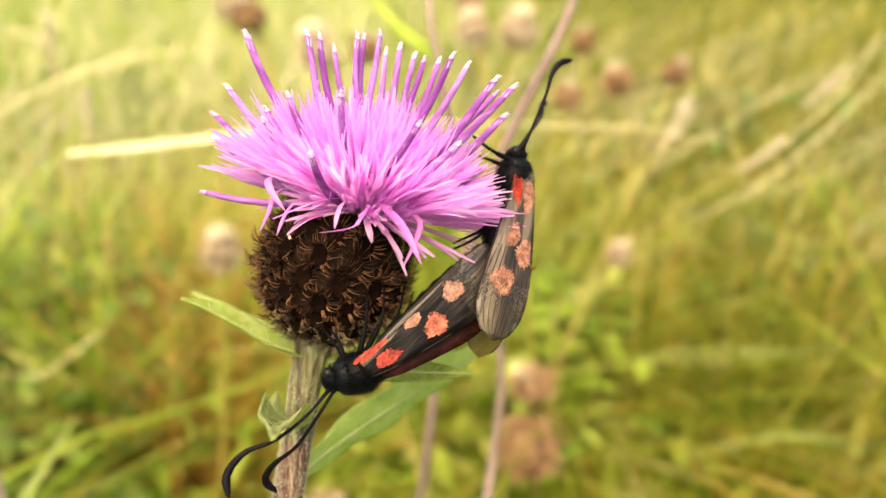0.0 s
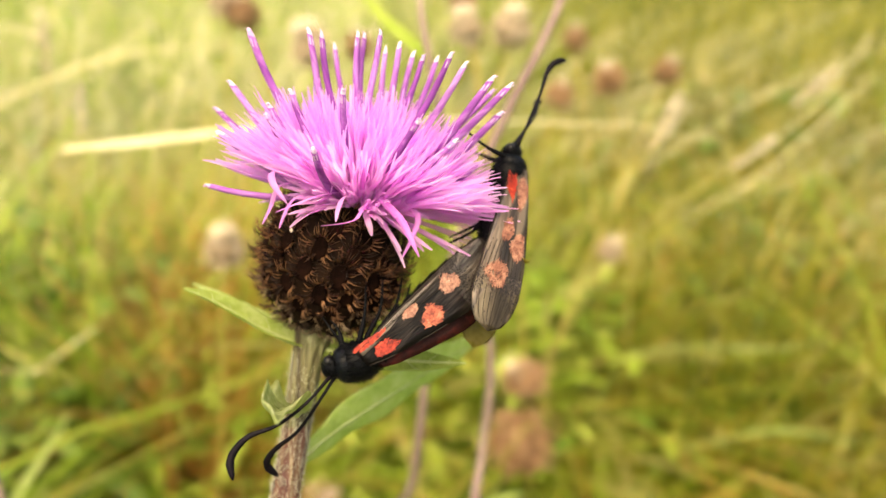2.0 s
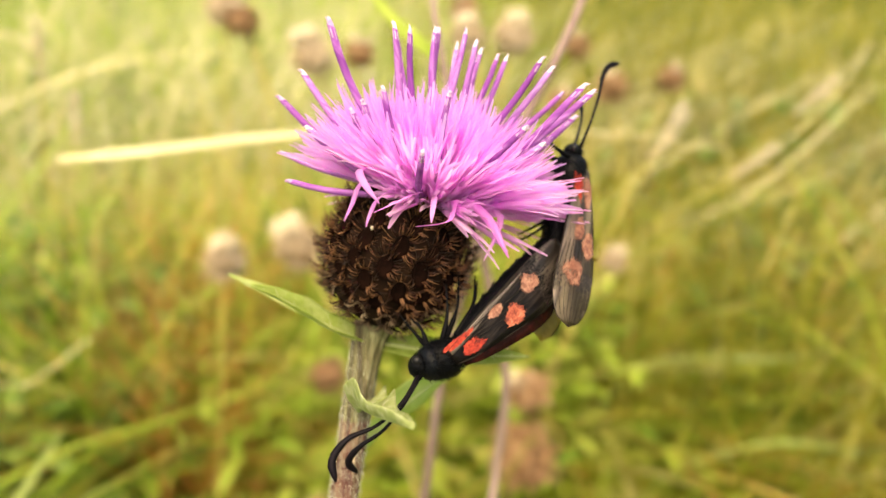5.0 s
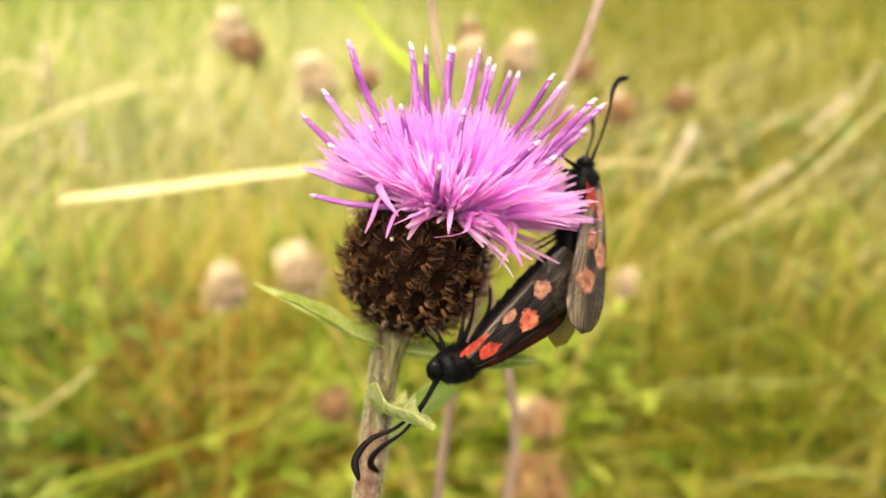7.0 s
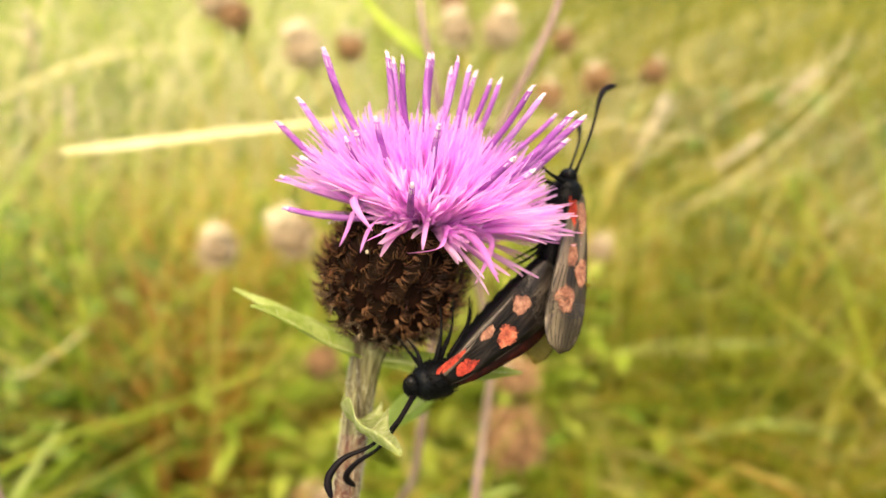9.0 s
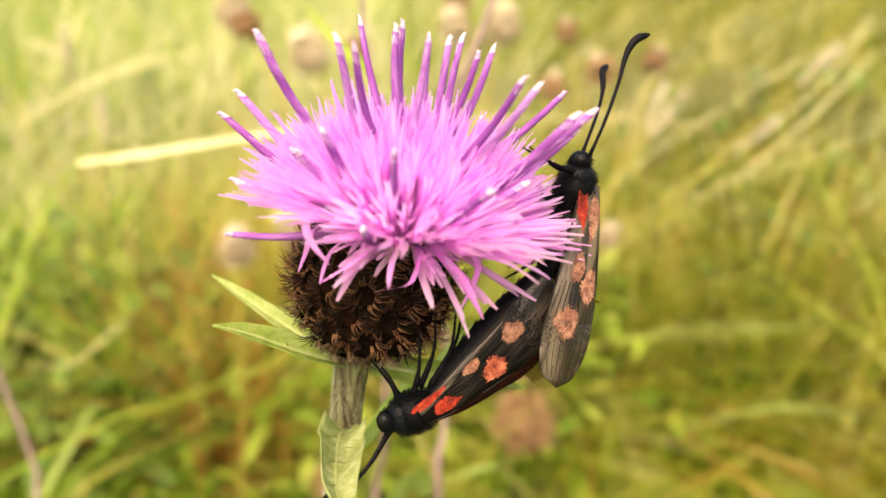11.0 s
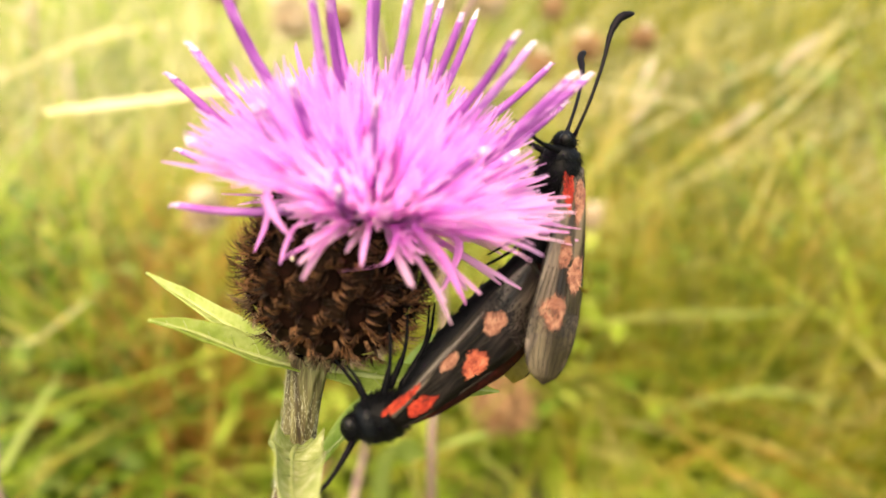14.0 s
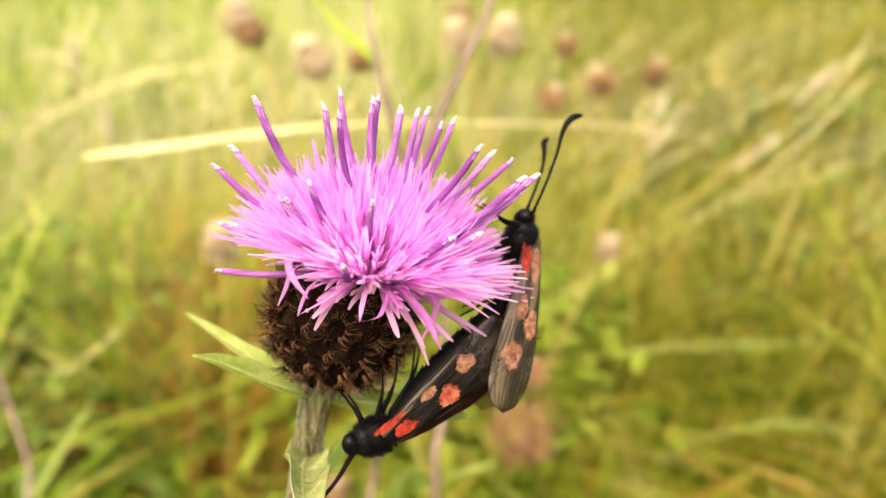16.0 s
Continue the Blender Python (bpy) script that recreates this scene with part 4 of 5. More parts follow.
def leaf(points, widths, across, up, fold=0.3, wave=0.12, seed=0, label="downy green leaf", cup=1.3, mat=M_LEAF):
    c = curve(points, 22)
    t = np.linspace(0, 1, 22)
    half = np.interp(t, np.linspace(0, 1, len(widths)), widths) / 2
    s = Shape()
    s.sheet(c, unit(across), half, unit(up), 0.22, fold, 6, wave, seed, cup)
    ob = part("leaf", s, mat, flower, label, FOOT, MM)
    rib = Shape().tube(c, np.linspace(0.36, 0.14, 22), 6)
    for k in range(3, 19, 3):
        for sg in (-1, 1):
            way = unit(c[k + 1] - c[k])
            rib.tube([c[k] + unit(up) * 0.1, c[k] + way * half[k] * 0.5 + unit(across) * sg * half[k] * 0.5 + unit(up) * (fold * 0.5 ** cup * half[k] + 0.08), c[k] + way * half[k] * 1.1 + unit(across) * sg * half[k] * 0.85 + unit(up) * (fold * 0.85 ** cup * half[k] + 0.05)], [0.07, 0.05, 0.03], 4)
    part("rib", rib, M_RIB, ob, "pale leaf ribs", FOOT, MM)
    return ob


def build_leaves():
    big_up = np.array([-0.68, 0.62, 0.40])            # the big leaf shows its underside
    big_across = np.cross((0.73, 0.58, 0.36), big_up)
    leaf([(-15, 72, -12), (-20, 74, -10.5), (-26.5, 78, -8), (-32.5, 82, -5.6)], (1.2, 2.2, 2.1, 1.4, 0.2), (0.46, 0.73, 0.43), (0.18, -0.58, 0.79), 0.8, 0.12, 1, "narrow downy green leaf under the flower head")
    leaf([(-15, 71.5, -12.5), (-20, 70, -10.0), (-24.5, 68.3, -7.0), (-27.8, 67, -5.2)], (1.3, 2.6, 2.5, 1.6, 0.2), (0, 0.86, 0.51), (0.6, -0.4, 0.69), 0.8, 0.12, 2, "narrow downy green leaf under the flower head")
    leaf([(-14, 72, -12.5), (-8, 71, -13.2), (-2, 69, -13.4), (3.0, 67.2, -13.2)], (1.5, 3.0, 3.2, 2.0, 0.2), (0.1, 0.5, 0.8), (0.2, -0.8, 0.5), 0.3, 0.1, 3, "narrow olive-green leaf under the flower head")
    leaf([(-16.0, 70.4, -20.0), (-16.2, 67.0, -18.4), (-15.9, 62.5, -17.2), (-14.9, 55.0, -15.6), (-12.6, 46.8, -14.0)], (1.8, 4.3, 4.9, 3.1, 0.3), (0.95, 0.1, -0.28), (0.28, 0.2, 0.94), 0.95, 0.3, 4, "small folded pale downy leaf curling out from the stem", cup=1.9, mat=M_DOWNY)
    leaf([(-17.0, 73.0, -26.5), (-12.5, 76.2, -23.2), (-6.5, 81.0, -20.2), (0, 86.1, -16.9), (8, 92.4, -13.0)], (2.0, 5.8, 7.0, 6.2, 0.5), big_across, big_up, 0.15, 0.1, 5, "long downy green stem leaf", mat=M_UNDER)
    leaf([(-18.5, 68.5, -42), (-27, 70, -36), (-36, 72, -32.5), (-44, 73.7, -32)], (2.0, 5.0, 6.0, 4.0, 0.3), (0.1, -0.9, 0.4), (0.2, 0.3, 0.9), 0.3, 0.12, 6, "long downy green stem leaf")


build_involucre()
part("fleck", Shape().ellipsoid((-15.3, 63.2, 1.2), np.diag((0.2, 0.12, 0.22)), 6, 8, 0.12), M_FLUFF, flower, "tiny pale fleck on the bracts", FOOT, MM)
build_stem()
build_leaves()
build_florets()
build_anthers()
build_bracts()
LOWER = 620.0                                # millimetres of stem below the joint
lower_stem = part("lower_stem", Shape().tube([(0, 0, 6), (0, 0, -100), (0, 0, -300), (0, 0, -LOWER)], [1.5, 1.6, 1.8, 2.0], 10), M_STEM, flower, "ribbed purplish lower stem, rooted in the meadow", size=MM)


# ---- the two burnet moths ----
def wing_outline(length, width, costa, tip=0.72):
    """Half widths towards the leading and the trailing edge along a forewing."""
    s = np.linspace(0, 1, 26)
    w = width * np.interp(s, (0, 0.12, 0.35, 0.6, 0.8, 1), (0.30, 0.48, 0.70, 0.90, 1.0, 1.0))
    cap = np.where(s > tip, np.sqrt(np.clip(1 - (np.maximum(s - tip, 0) / (1 - tip)) ** 2.6, 0, 1)), 1.0)
    lead, trail = w * costa * cap, w * (1 - costa) * np.where(s > tip - 0.06, np.sqrt(np.clip(1 - (np.maximum(s - tip + 0.06, 0) / (1.06 - tip)) ** 2.2, 0, 1)), 1.0)
    return s * length, np.maximum(lead, 0.05), np.maximum(trail, 0.05)


def build_wing(thing, name, root, way, out, length, width, costa, mat, origin, label, curve_up=0.5, spots=(), veins=True, shift=0.0, hand=1, vein_from=0.12, margin=0.0, margin_mat=None, edge_half=0.26):
    """A forewing or hindwing: root, way to its tip, the side that faces out, and its spots as (along, across, half length, half width, material, angle)."""
    way = unit(way)
    out = unit(np.asarray(out, float) - way * (np.asarray(out, float) @ way))
    trail = np.cross(out, way) * hand
    s, lead, tr = wing_outline(length, width, costa)
    hump = lambda q: curve_up * math.sin(math.pi * min(max(q, 0), 1))
    line = np.array([np.asarray(root) + way * a_ + trail * shift * a_ / length + out * hump(a_ / length) for a_ in s])
    wing = Shape().sheet(line, trail, np.stack([lead, tr], 1), out, 0.10, -0.16, 5, 0.03, 3)
    ob = part(name, wing, mat, thing, label, origin, MM)

    def on_wing(a_, w_, lift):
        h = np.interp(a_, s, tr if w_ > 0 else lead)
        q = min(abs(w_) / h, 1)
        return np.asarray(root) + way * a_ + trail * (shift * a_ / length + w_) + out * (hump(a_ / length) - 0.16 * q ** 1.3 * h + lift)

    if veins:
        for k in range(9):
            q = -0.96 + 1.86 * k / 8
            pts = []
            for a_ in np.linspace(length * vein_from, length * (0.985 - 0.10 * abs(q + 0.1) ** 2), 12):
                h = np.interp(a_, s, tr if q > 0 else lead)
                pts.append(on_wing(a_, q * h * (0.35 + 0.65 * min(1, a_ / (0.7 * length))) * 0.97, 0.06))
            part("vein", Shape().tube(pts, np.linspace(0.05, 0.045, 12), 4), M_VEIN, ob, "", origin, MM)
        for edge in (-1, 1):
            pts = [on_wing(a_, edge * 0.985 * np.interp(a_, s, tr if edge > 0 else lead), 0.02) for a_ in np.linspace(0.2, length * 0.97, 20)]
            part("vein", Shape().tube(pts, np.linspace(0.16, 0.07, 20) if edge < 0 else 0.06, 5), M_VEIN, ob, "", origin, MM)
        al = np.linspace(0.3, length * 0.9, 20)
        mid = np.array([on_wing(a_, -np.interp(a_, s, lead) + edge_half * 0.95, 0.07) for a_ in al])
        part("leading_edge", Shape().sheet(mid, trail, np.interp(al / length, (0, 0.12, 0.35, 0.64, 0.9), (0.6 * edge_half, edge_half, 0.8 * edge_half, 0.05, 0.03)), out, 0.04, -0.2, 2), M_COSTA, ob, "pale grey leading edge", origin, MM)
    if margin:
        al = np.linspace(length * margin, length * 0.985, 14)
        mid = np.array([on_wing(a_, 0.0, 0.075) for a_ in al])
        wide = np.stack([np.interp(al, s, lead), np.interp(al, s, tr)], 1) * 0.985
        film_ = Shape().sheet(mid, trail, wide, out, 0.03, -0.16, 5)
        part("wing_margin", film_, margin_mat or M_MARGIN, ob, "scaleless translucent outer margin", origin, MM)
        rng, scales = np.random.default_rng(77), Shape()
        for _ in range(900):
            a_ = length * margin + abs(rng.normal(0, 0.055)) * length - 0.1
            if a_ > length * 0.97:
                continue
            q = rng.uniform(-0.97, 0.97)
            h = np.interp(a_, s, tr if q > 0 else lead)
            c = on_wing(a_, q * h, 0.10)
            e = unit(trail + way * rng.normal(0, 0.5)) * 0.07
            g = unit(way + trail * rng.normal(0, 0.3)) * 0.16
            scales.add([c - e, c + e, c + e + g, c - e + g], [(0, 1, 2, 3)])
        part("scale_dusting", scales, mat, ob, "dark scales thinning out towards the margin", origin, MM)
    for k, (a_, w_, ha, hw, m, turn) in enumerate(spots):
        rng = np.random.default_rng(60 + k)
        rim = 40
        turns = np.arange(rim) * 2 * math.pi / rim
        jag = 1 + 0.10 * np.sin(turns * 2 + k) + 0.10 * np.sin(turns * 3 + 2 * k) + 0.07 * np.sin(turns * 5 + k * 3) + rng.normal(0, 0.04, rim)

        def spot_at(f_, an, lift):
            g_ = np.interp(an % (2 * math.pi), turns, jag)
            x, y = ha * math.cos(an) * g_ * f_, hw * math.sin(an) * g_ * f_
            return on_wing(a_ + x * math.cos(turn) - y * math.sin(turn), w_ + x * math.sin(turn) + y * math.cos(turn), lift)

        verts, faces = [on_wing(a_, w_, 0.10)], []
        for f_, lift in ((0.5, 0.10), (0.80, 0.09), (0.86, 0.03)):
            verts += [spot_at(f_, an, lift) for an in turns]
        faces += [(0, 1 + j, 1 + (j + 1) % rim) for j in range(rim)]
        for ring in range(2):
            b0 = 1 + ring * rim
            faces += [(b0 + j, b0 + rim + j, b0 + rim + (j + 1) % rim, b0 + (j + 1) % rim) for j in range(rim)]
        patch = Shape().add(verts, faces)
        for _ in range(760):
            f_ = min(abs(rng.normal(0.84, 0.14)), 1.16) if rng.random() < 0.4 else 0.95 * math.sqrt(rng.random())
            c = spot_at(f_, rng.uniform(0, 2 * math.pi), rng.uniform(0.10, 0.16))
            e = unit(trail + way * rng.normal(0, 0.5)) * 0.055
            g = unit(way + trail * rng.normal(0, 0.35) + out * 0.12) * rng.uniform(0.12, 0.2)
            patch.add([c - e, c + e, c + e * 0.8 + g, c - e * 0.8 + g], [(0, 1, 2, 3)])
        part("spot", patch, m, ob, "red scaly spot" if m is M_RED else "faded orange-pink spot", origin, MM)
    return ob


def fur(shape, centre, axes, count, length, lay, seed, thick=0.04):
    """Short hairs over an ellipsoid, laid along a direction."""
    rng = np.random.default_rng(seed)
    axes = np.asarray(axes)
    for _ in range(count):
        d = unit(rng.normal(0, 1, 3))
        p = np.asarray(centre) + d @ axes
        n = unit(d @ np.linalg.inv(axes).T)
        w = unit(n * 0.55 + unit(lay) * 0.8 + rng.normal(0, 0.25, 3))
        ln = length * rng.uniform(0.6, 1.2)
        shape.tube([p - n * 0.1, p + w * ln * 0.5, p + w * ln + unit(lay) * ln * 0.1], [thick, thick * 0.8, thick * 0.25], 3)


def build_moth(label, head, thorax, tail, belly, antennae, legs, wings):
    """A burnet moth in millimetres: head, thorax, tail's end, the way its belly faces, antenna lines, leg lines."""
    head, thorax, tail = (np.asarray(p, float) for p in (head, thorax, tail))
    thing = new("burnet_moth")
    o = thorax
    fore = unit(head - thorax)
    rot = frame_of(fore, belly)
    s = Shape().ellipsoid(head, (rot * np.array([1.1, 1.3, 1.0])).T, 10, 14)
    fur(s, head, (rot * np.array([1.1, 1.3, 1.0])).T, 160, 0.5, -fore, 5)
    hd = part("head", s, M_FUR, thing, "small black furry head", o, MM)
    for sg in (-1, 1):
        part("eye", Shape().ellipsoid(head + rot[:, 1] * sg * 0.95 + fore * 0.22 + rot[:, 0] * 0.1, np.eye(3) * 0.54, 10, 14), M_EYE, hd, "dark rounded eye", o, MM)
    tx = (rot * np.array([2.0, 2.1, 2.5])).T
    s = Shape().ellipsoid(thorax, tx, 12, 16)
    fur(s, thorax, tx, 1200, 0.5, -fore, 6, 0.03)
    part("thorax", s, M_FUR, thing, "black furry thorax", o, MM)
    neck = head * 0.52 + thorax * 0.48
    cx = (rot * np.array([1.75, 1.9, 1.2])).T
    s = Shape().ellipsoid(neck, cx, 10, 14)
    fur(s, neck, cx, 420, 0.45, -fore, 7, 0.03)
    part("collar", s, M_COLLAR, thing, "black scaly collar with blue sheen put into its colour", o, MM)
    mid = thorax - fore * 2.0
    line = curve([mid, mid * 0.6 + tail * 0.4 + unit(belly) * 0.3, tail], 22)
    rad = np.interp(np.linspace(0, 1, 22), (0, 0.3, 0.7, 0.95, 1), (1.5, 1.75, 1.6, 1.1, 0.5)) * (1 + 0.05 * np.cos(np.arange(22) * math.pi))
    s = Shape().tube(line, rad, 14)
    rng = np.random.default_rng(8)
    for _ in range(500):
        k = int(rng.integers(1, 20))
        n = unit(np.cross(line[k + 1] - line[k], rng.normal(0, 1, 3)))
        p = line[k] + n * rad[k] * 0.97
        w = unit(line[k + 1] - line[k])
        s.tube([p, p + n * 0.08 + w * 0.3, p + n * 0.1 + w * 0.6], [0.04, 0.03, 0.01], 3)
    part("abdomen", s, M_FUR, thing, "black segmented abdomen", o, MM)
    for pts in antennae:
        c = curve(pts, 22)
        r = np.interp(np.linspace(0, 1, 22), (0, 0.08, 0.45, 0.72, 0.88, 0.97, 1), (0.22, 0.15, 0.18, 0.36, 0.40, 0.22, 0.08)) * (1 + 0.04 * np.cos(np.arange(22) * math.pi))
        part("antenna", Shape().tube(c, r, 9), M_ANTENNA, thing, "black clubbed antenna", o, MM)
    for pts in legs:
        c = curve(pts, 14)
        r = np.interp(np.linspace(0, 1, 14), (0, 0.3, 0.42, 0.7, 1), (0.32, 0.28, 0.18, 0.14, 0.08))
        s = Shape().tube(c, r, 7)
        for k in range(2, 12):
            s.tube([c[k], c[k] + unit(np.cross(c[k + 1] - c[k], (0.3, 0.8, 0.2 * k))) * 0.34 + (c[k + 1] - c[k]) * 0.2], [0.05, 0.015], 3)
        part("leg", s, M_MOTH, thing, "thin black leg", o, MM)
    for args in wings:
        build_wing(thing, *args[:-1], origin=o, **args[-1])
    return tagged(thing, label, "moth", group="mating pair of burnet moths"), o


R_, P_ = M_RED, M_PEACH
L_WAY, L_OUT = np.array(L_WAY), np.array([0.138, -0.966, 0.217])
lower_moth, LOWER_AT = build_moth(
    "black burnet moth with red spots, hanging head down below the flower",
    (-10.7, 60.6, -12.4), (-8.2, 61.3, -11.9), (5.0, 66.5, 0.4), (-0.6, 0.5, 0.55),
    [[(-10.7, 60.0, -13.2), (-12.6, 57.6, -15.3), (-15.0, 56.4, -17.0), (-17.6, 56.0, -18.0), (-19.0, 55.6, -19.8), (-18.6, 55.0, -21.6)],
     [(-10.3, 60.6, -13.3), (-12.0, 60.0, -16.0), (-14.0, 60.4, -18.8), (-16.4, 61.2, -20.8), (-17.4, 62.0, -22.6), (-16.4, 62.6, -24.0)]],
    [[(-9.6, 61.6, -11.0), (-10.2, 62.0, -9.0), (-11.2, 63.0, -8.0)], [(-9.4, 62.2, -11.0), (-10.6, 63.4, -9.8), (-12.3, 64.2, -7.8)],
     [(-8.2, 61.6, -10.4), (-7.6, 62.0, -7.4), (-7.6, 63.2, -4.4)], [(-7.6, 62.4, -10.0), (-6.2, 64.0, -7.0), (-6.0, 64.8, -3.8)],
     [(-6.6, 62.0, -9.6), (-4.6, 63.6, -6.6), (-4.0, 65.6, -3.8)], [(-6.0, 63.0, -9.4), (-4.0, 65.8, -7.0), (-3.2, 68.2, -4.6)]],
    [("forewing", (-7.9, 59.35, -11.0), L_WAY, L_OUT, 17.6, 5.6, 0.14, M_WING, dict(label="black forewing with red spots, worn and greyed by painted sheen towards its end", curve_up=0.5, hand=-1, margin=0.66, margin_mat=M_WORN_SHEEN, edge_half=0.40, spots=[
        (2.4, 1.28, 1.15, 0.62, R_, 0.15), (1.5, -0.25, 1.6, 0.34, R_, 0.1), (6.5, 0.40, 0.8, 0.45, P_, 0.1), (7.9, 2.2, 1.15, 0.95, M_SALMON, 0.3), (11.4, 0.95, 1.05, 0.85, P_, 0.5)])),
     ("hindwing", (-6.6, 60.6, -11.4), L_WAY + np.array([0.06, 0, -0.07]), L_OUT, 14.0, 5.6, 0.2, M_HIND, dict(label="dark red hindwing", curve_up=0.3, veins=False, shift=-0.7, hand=-1)),
     ("forewing", (-7.2, 61.8, -11.4), L_WAY, -L_OUT, 15.0, 4.2, 0.14, M_WING, dict(label="black forewing of the far side", curve_up=0.4))])
U_WAY, U_OUT = np.array(U_WAY), np.array([0.41, -0.85, 0.34])
upper_moth, UPPER_AT = build_moth(
    "burnet moth with worn wings greyed by painted sheen, clinging to the florets",
    (8.0, 68.6, 10.2), (7.6, 68.4, 7.4), (5.2, 66.0, -0.6), (-0.9, 0.2, 0.2),
    [[(8.6, 67.8, 10.8), (10.0, 68.4, 14.0), (11.4, 69.8, 17.2), (12.2, 70.8, 19.6), (13.2, 71.4, 21.0), (14.7, 71.9, 21.5)],
     [(8.2, 68.8, 11.0), (9.8, 71.6, 13.2), (11.2, 74.6, 15.0), (11.9, 76.6, 16.6), (12.2, 78.2, 17.8), (13.0, 79.2, 18.4)]],
    [[(7.4, 67.4, 9.4), (5.0, 66.2, 10.4), (2.5, 65.4, 12.2)], [(7.0, 69.2, 9.0), (5.0, 70.4, 10.0), (3.0, 72.0, 11.0)],
     [(6.2, 68.0, 6.4), (3.2, 67.6, 6.6), (1.4, 67.6, 5.2)], [(6.2, 69.0, 6.4), (3.6, 70.2, 6.6), (1.8, 71.0, 5.4)],
     [(6.0, 67.0, 3.6), (3.4, 66.0, 1.2), (0.1, 65.0, -0.4)], [(6.0, 67.6, 3.2), (3.6, 66.8, 1.8), (1.0, 66.0, 0.6)]],
    # the near forewing's grey is sheen put into its colour
    [("forewing", (8.9, 67.3, 8.4), U_WAY, U_OUT, 19.2, 5.5, 0.47, M_WING_SHEEN, dict(label="worn forewing greyed by painted sheen, with faded spots", curve_up=0.5, vein_from=0.5, margin=0.68, spots=[
        (2.3, -0.75, 1.9, 0.5, R_, 0.05), (3.2, 0.65, 1.8, 0.68, P_, 0.0), (8.1, -0.25, 1.2, 0.6, P_, 0.0), (9.6, 1.25, 1.5, 0.8, P_, 0.1), (13.2, -0.45, 1.4, 1.15, P_, 0.4)])),
     ("hindwing", (8.6, 68.4, 7.6), U_WAY + np.array([0.0, 0.10, 0.0]), U_OUT, 10.0, 3.4, 0.5, M_HIND, dict(label="dark red hindwing", curve_up=0.2, veins=False)),
     ("forewing", (7.2, 70.2, 7.6), np.array([-0.18, -0.28, -0.94]), -U_OUT, 19.8, 5.2, 0.45, M_YELLOWISH, dict(label="translucent yellowish far wing", curve_up=0.3, hand=-1))])


scrap = Shape().sheet(curve([(8.5, 63.4, -1.6), (9.1, 63.1, -1.9), (9.45, 63.0, -1.3), (9.3, 63.0, -0.7)], 8), (0.2, -0.5, 0.8), np.linspace(0.22, 0.05, 8), (0.3, -0.8, -0.4), 0.05, 0.3, 1)
part("frayed_scrap", scrap, M_YELLOWISH, upper_moth, "pale frayed scrap at the wing's edge", UPPER_AT, MM)


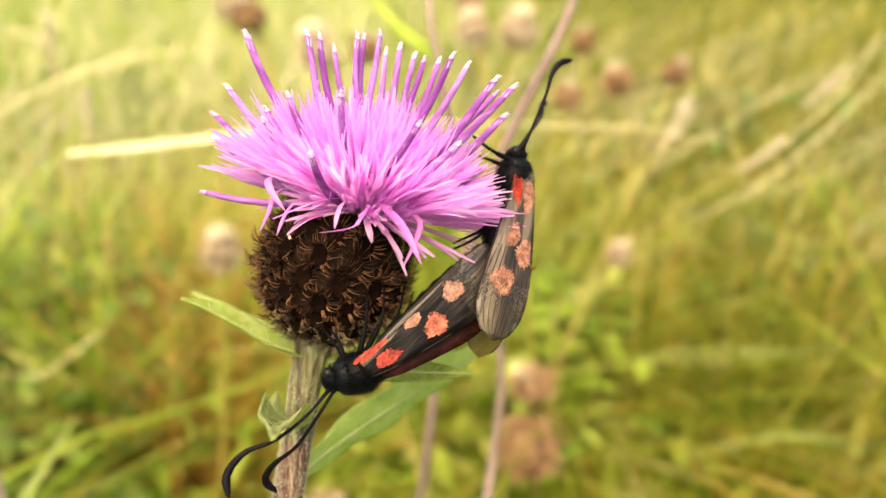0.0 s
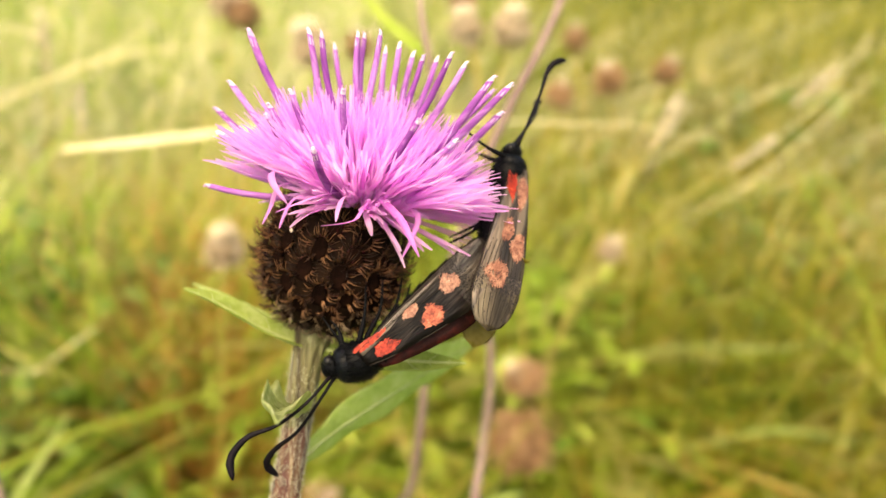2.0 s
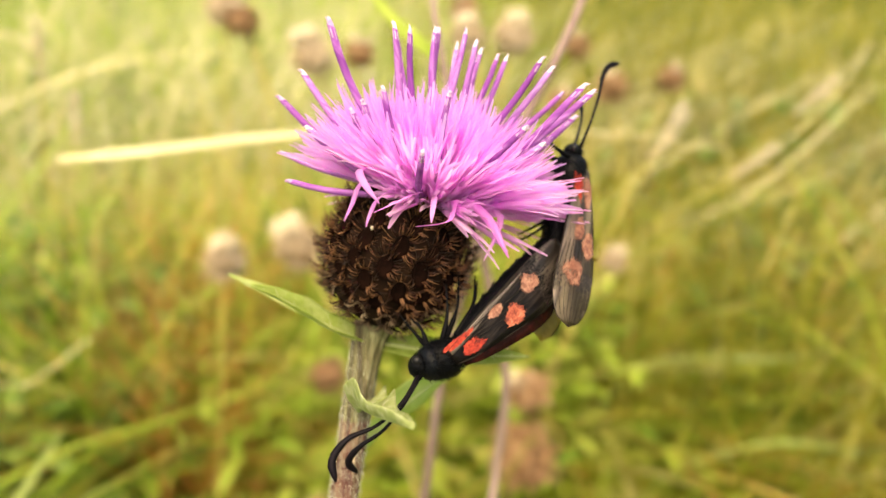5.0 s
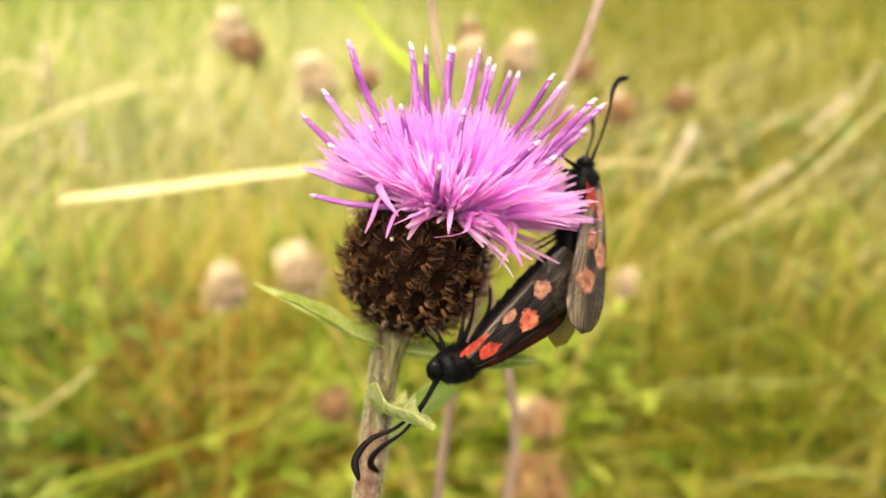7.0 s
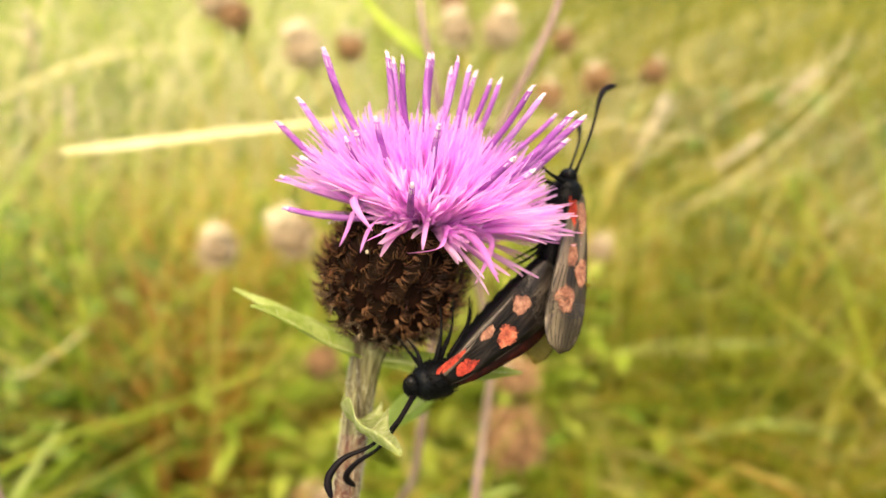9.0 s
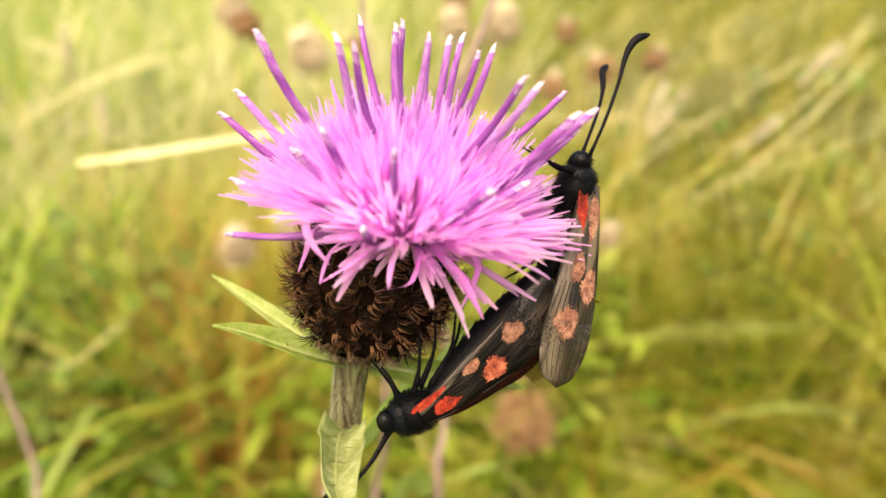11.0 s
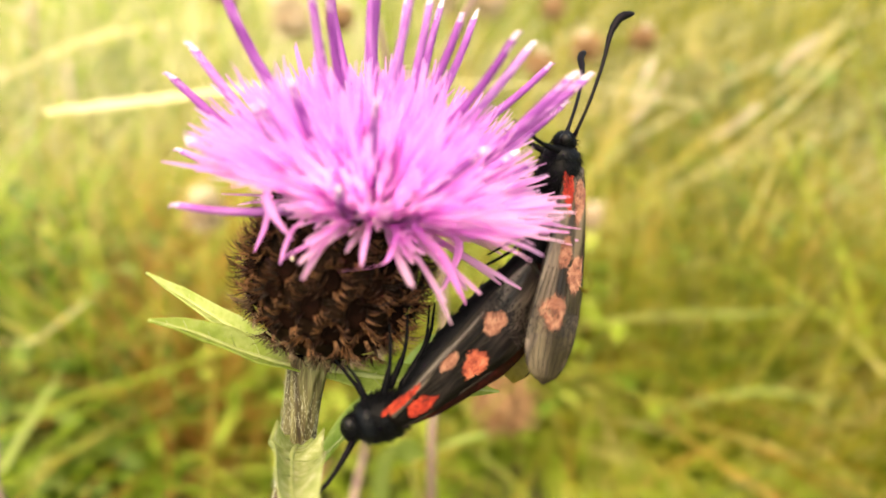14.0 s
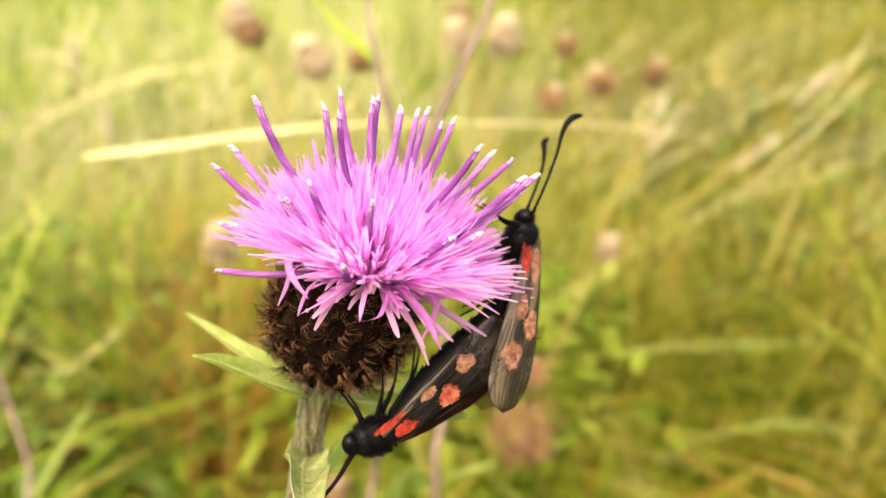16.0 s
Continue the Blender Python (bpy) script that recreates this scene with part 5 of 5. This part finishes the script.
# ---- what moves: the flower sways with the moths on it ----
def motions():
    # seconds, right, ahead, up (metres) of the pivot, and its turns, from the first stand
    sway = [
    (0.0, -0.01579, 0.07224, -0.01494, 0.0, -0.0, -0.0),
    (0.5, -0.01746, 0.07103, -0.01532, 0.08, -0.27, -0.33),
    (1.0, -0.01849, 0.07358, -0.01691, 0.27, -0.25, -0.7),
    (1.5, -0.01916, 0.074, -0.01555, -0.22, -0.41, -1.54),
    (2.0, -0.01484, 0.07083, -0.01545, 0.33, 0.33, 0.1),
    (2.5, -0.01392, 0.07277, -0.01821, 3.89, 0.14, 6.16),
    (3.0, -0.00991, 0.06898, -0.01715, 3.88, 0.87, 10.44),
    (3.5, -0.01141, 0.07282, -0.01796, 3.79, 0.46, 10.59),
    (4.0, -0.01531, 0.06905, -0.01760, 3.15, 0.51, 9.84),
    (6.5, -0.00485, 0.09537, -0.00498, 5.42, 1.23, 7.6),
    (7.0, -0.00963, 0.08709, -0.00718, 5.19, 0.64, 7.78),
    (7.5, -0.00533, 0.08228, -0.00336, 4.06, 0.69, 7.99),
    (8.0, -0.00376, 0.08102, -0.00919, 4.23, 1.07, 8.52),
    (8.5, -0.01241, 0.07656, -0.01479, 3.99, 1.1, 7.2),
    (11.0, 0.00794, 0.04611, -0.01571, 17.73, 0.59, 4.03),
    (11.5, 0.00915, 0.04646, -0.01289, 20.33, 0.06, 3.37),
    (12.0, 0.01161, 0.04521, -0.01372, 19.61, -0.73, 4.41),
    (12.5, 0.00771, 0.05324, -0.0139, 16.17, 0.08, 7.86),
    (13.0, 0.00482, 0.05258, -0.01672, 12.1, -0.17, 10.68),
    (13.5, 0.0058, 0.05285, -0.02237, 13.35, 0.57, 9.61),
    (14.0, -0.00028, 0.0479, -0.02879, 13.54, 0.65, 7.35),
    (14.5, -0.00039, 0.0488, -0.02982, 14.83, 1.2, 8.19),
    (15.0, -0.00278, 0.05131, -0.03063, 15.06, 2.09, 7.6),
    (15.5, -0.00146, 0.04745, -0.03112, 14.15, 2.29, 7.33),
    (16.0, 0.0021, 0.05173, -0.02846, 14.57, 1.52, 9.13),
    ]
    poses = [(t, START @ pose(x, y, z, rx, ry, rz)) for t, x, y, z, rx, ry, rz in sway]
    walk(flower, poses)
    for thing, at in ((lower_moth, LOWER_AT), (upper_moth, UPPER_AT)):
        walk(thing, [(t, m @ Matrix.Translation(Vector((at - FOOT) * MM))) for t, m in poses])
    root = Vector((-0.01, 0.02, -0.03))
    joint = Vector((STEM_END - FOOT) * MM)
    rows = []
    for t, m in poses:
        place = m @ joint
        up = (place - root).normalized()
        side = Vector((1, 0, 0))
        side = (side - up * side.dot(up)).normalized()
        turn = Matrix((side, up.cross(side), up)).transposed().to_4x4()
        rows.append((t, m.inverted() @ Matrix.Translation(place) @ turn))
    walk(lower_stem, rows)
    # the wind swings one stalk into view and dips the level straw blade
    swing = ((0, -17), (4, -16), (8.1, -15), (8.2, -10), (8.3, -4.5), (8.4, -0.6), (8.5, 1.5), (8.6, -0.4), (8.7, -6), (8.9, -17), (12, -15), (16, -17))
    walk(swing_stalk, [(t, Matrix.Translation(SWING_AT) @ pose(0, 0, 0, 0, a_, 0)) for t, a_ in swing])
    # gusts nod two of the faded heads
    nods = (((0, -0.4), (3.5, 0.35), (7, 0.1), (8, 0), (8.3, 0.4), (8.5, 2.3), (8.6, 2.5), (8.7, 0.5), (9, 0), (11, 0.7), (14.5, -0.1), (16, -0.5)),
            ((0, 0), (8.2, 0), (8.4, 0.2), (8.5, 1.2), (8.6, 1.2), (8.7, 0.3), (9, 0), (16, 0)))
    for thing, rows in zip(nodding, nods):
        foot = thing.location.copy()
        walk(thing, [(t, Matrix.Translation(foot) @ pose(0, 0, 0, 0, a_, 0)) for t, a_ in rows])
    rest = level_straw.location.copy()
    dip = ((0, 0), (4, 0), (6.3, -8), (6.5, -10), (7, -3), (7.5, 0), (12, 0), (16, 0))
    walk(level_straw, [(t, Matrix.Translation(rest + Vector((0, 0, d_ * MM)))) for t, d_ in dip])


motions()
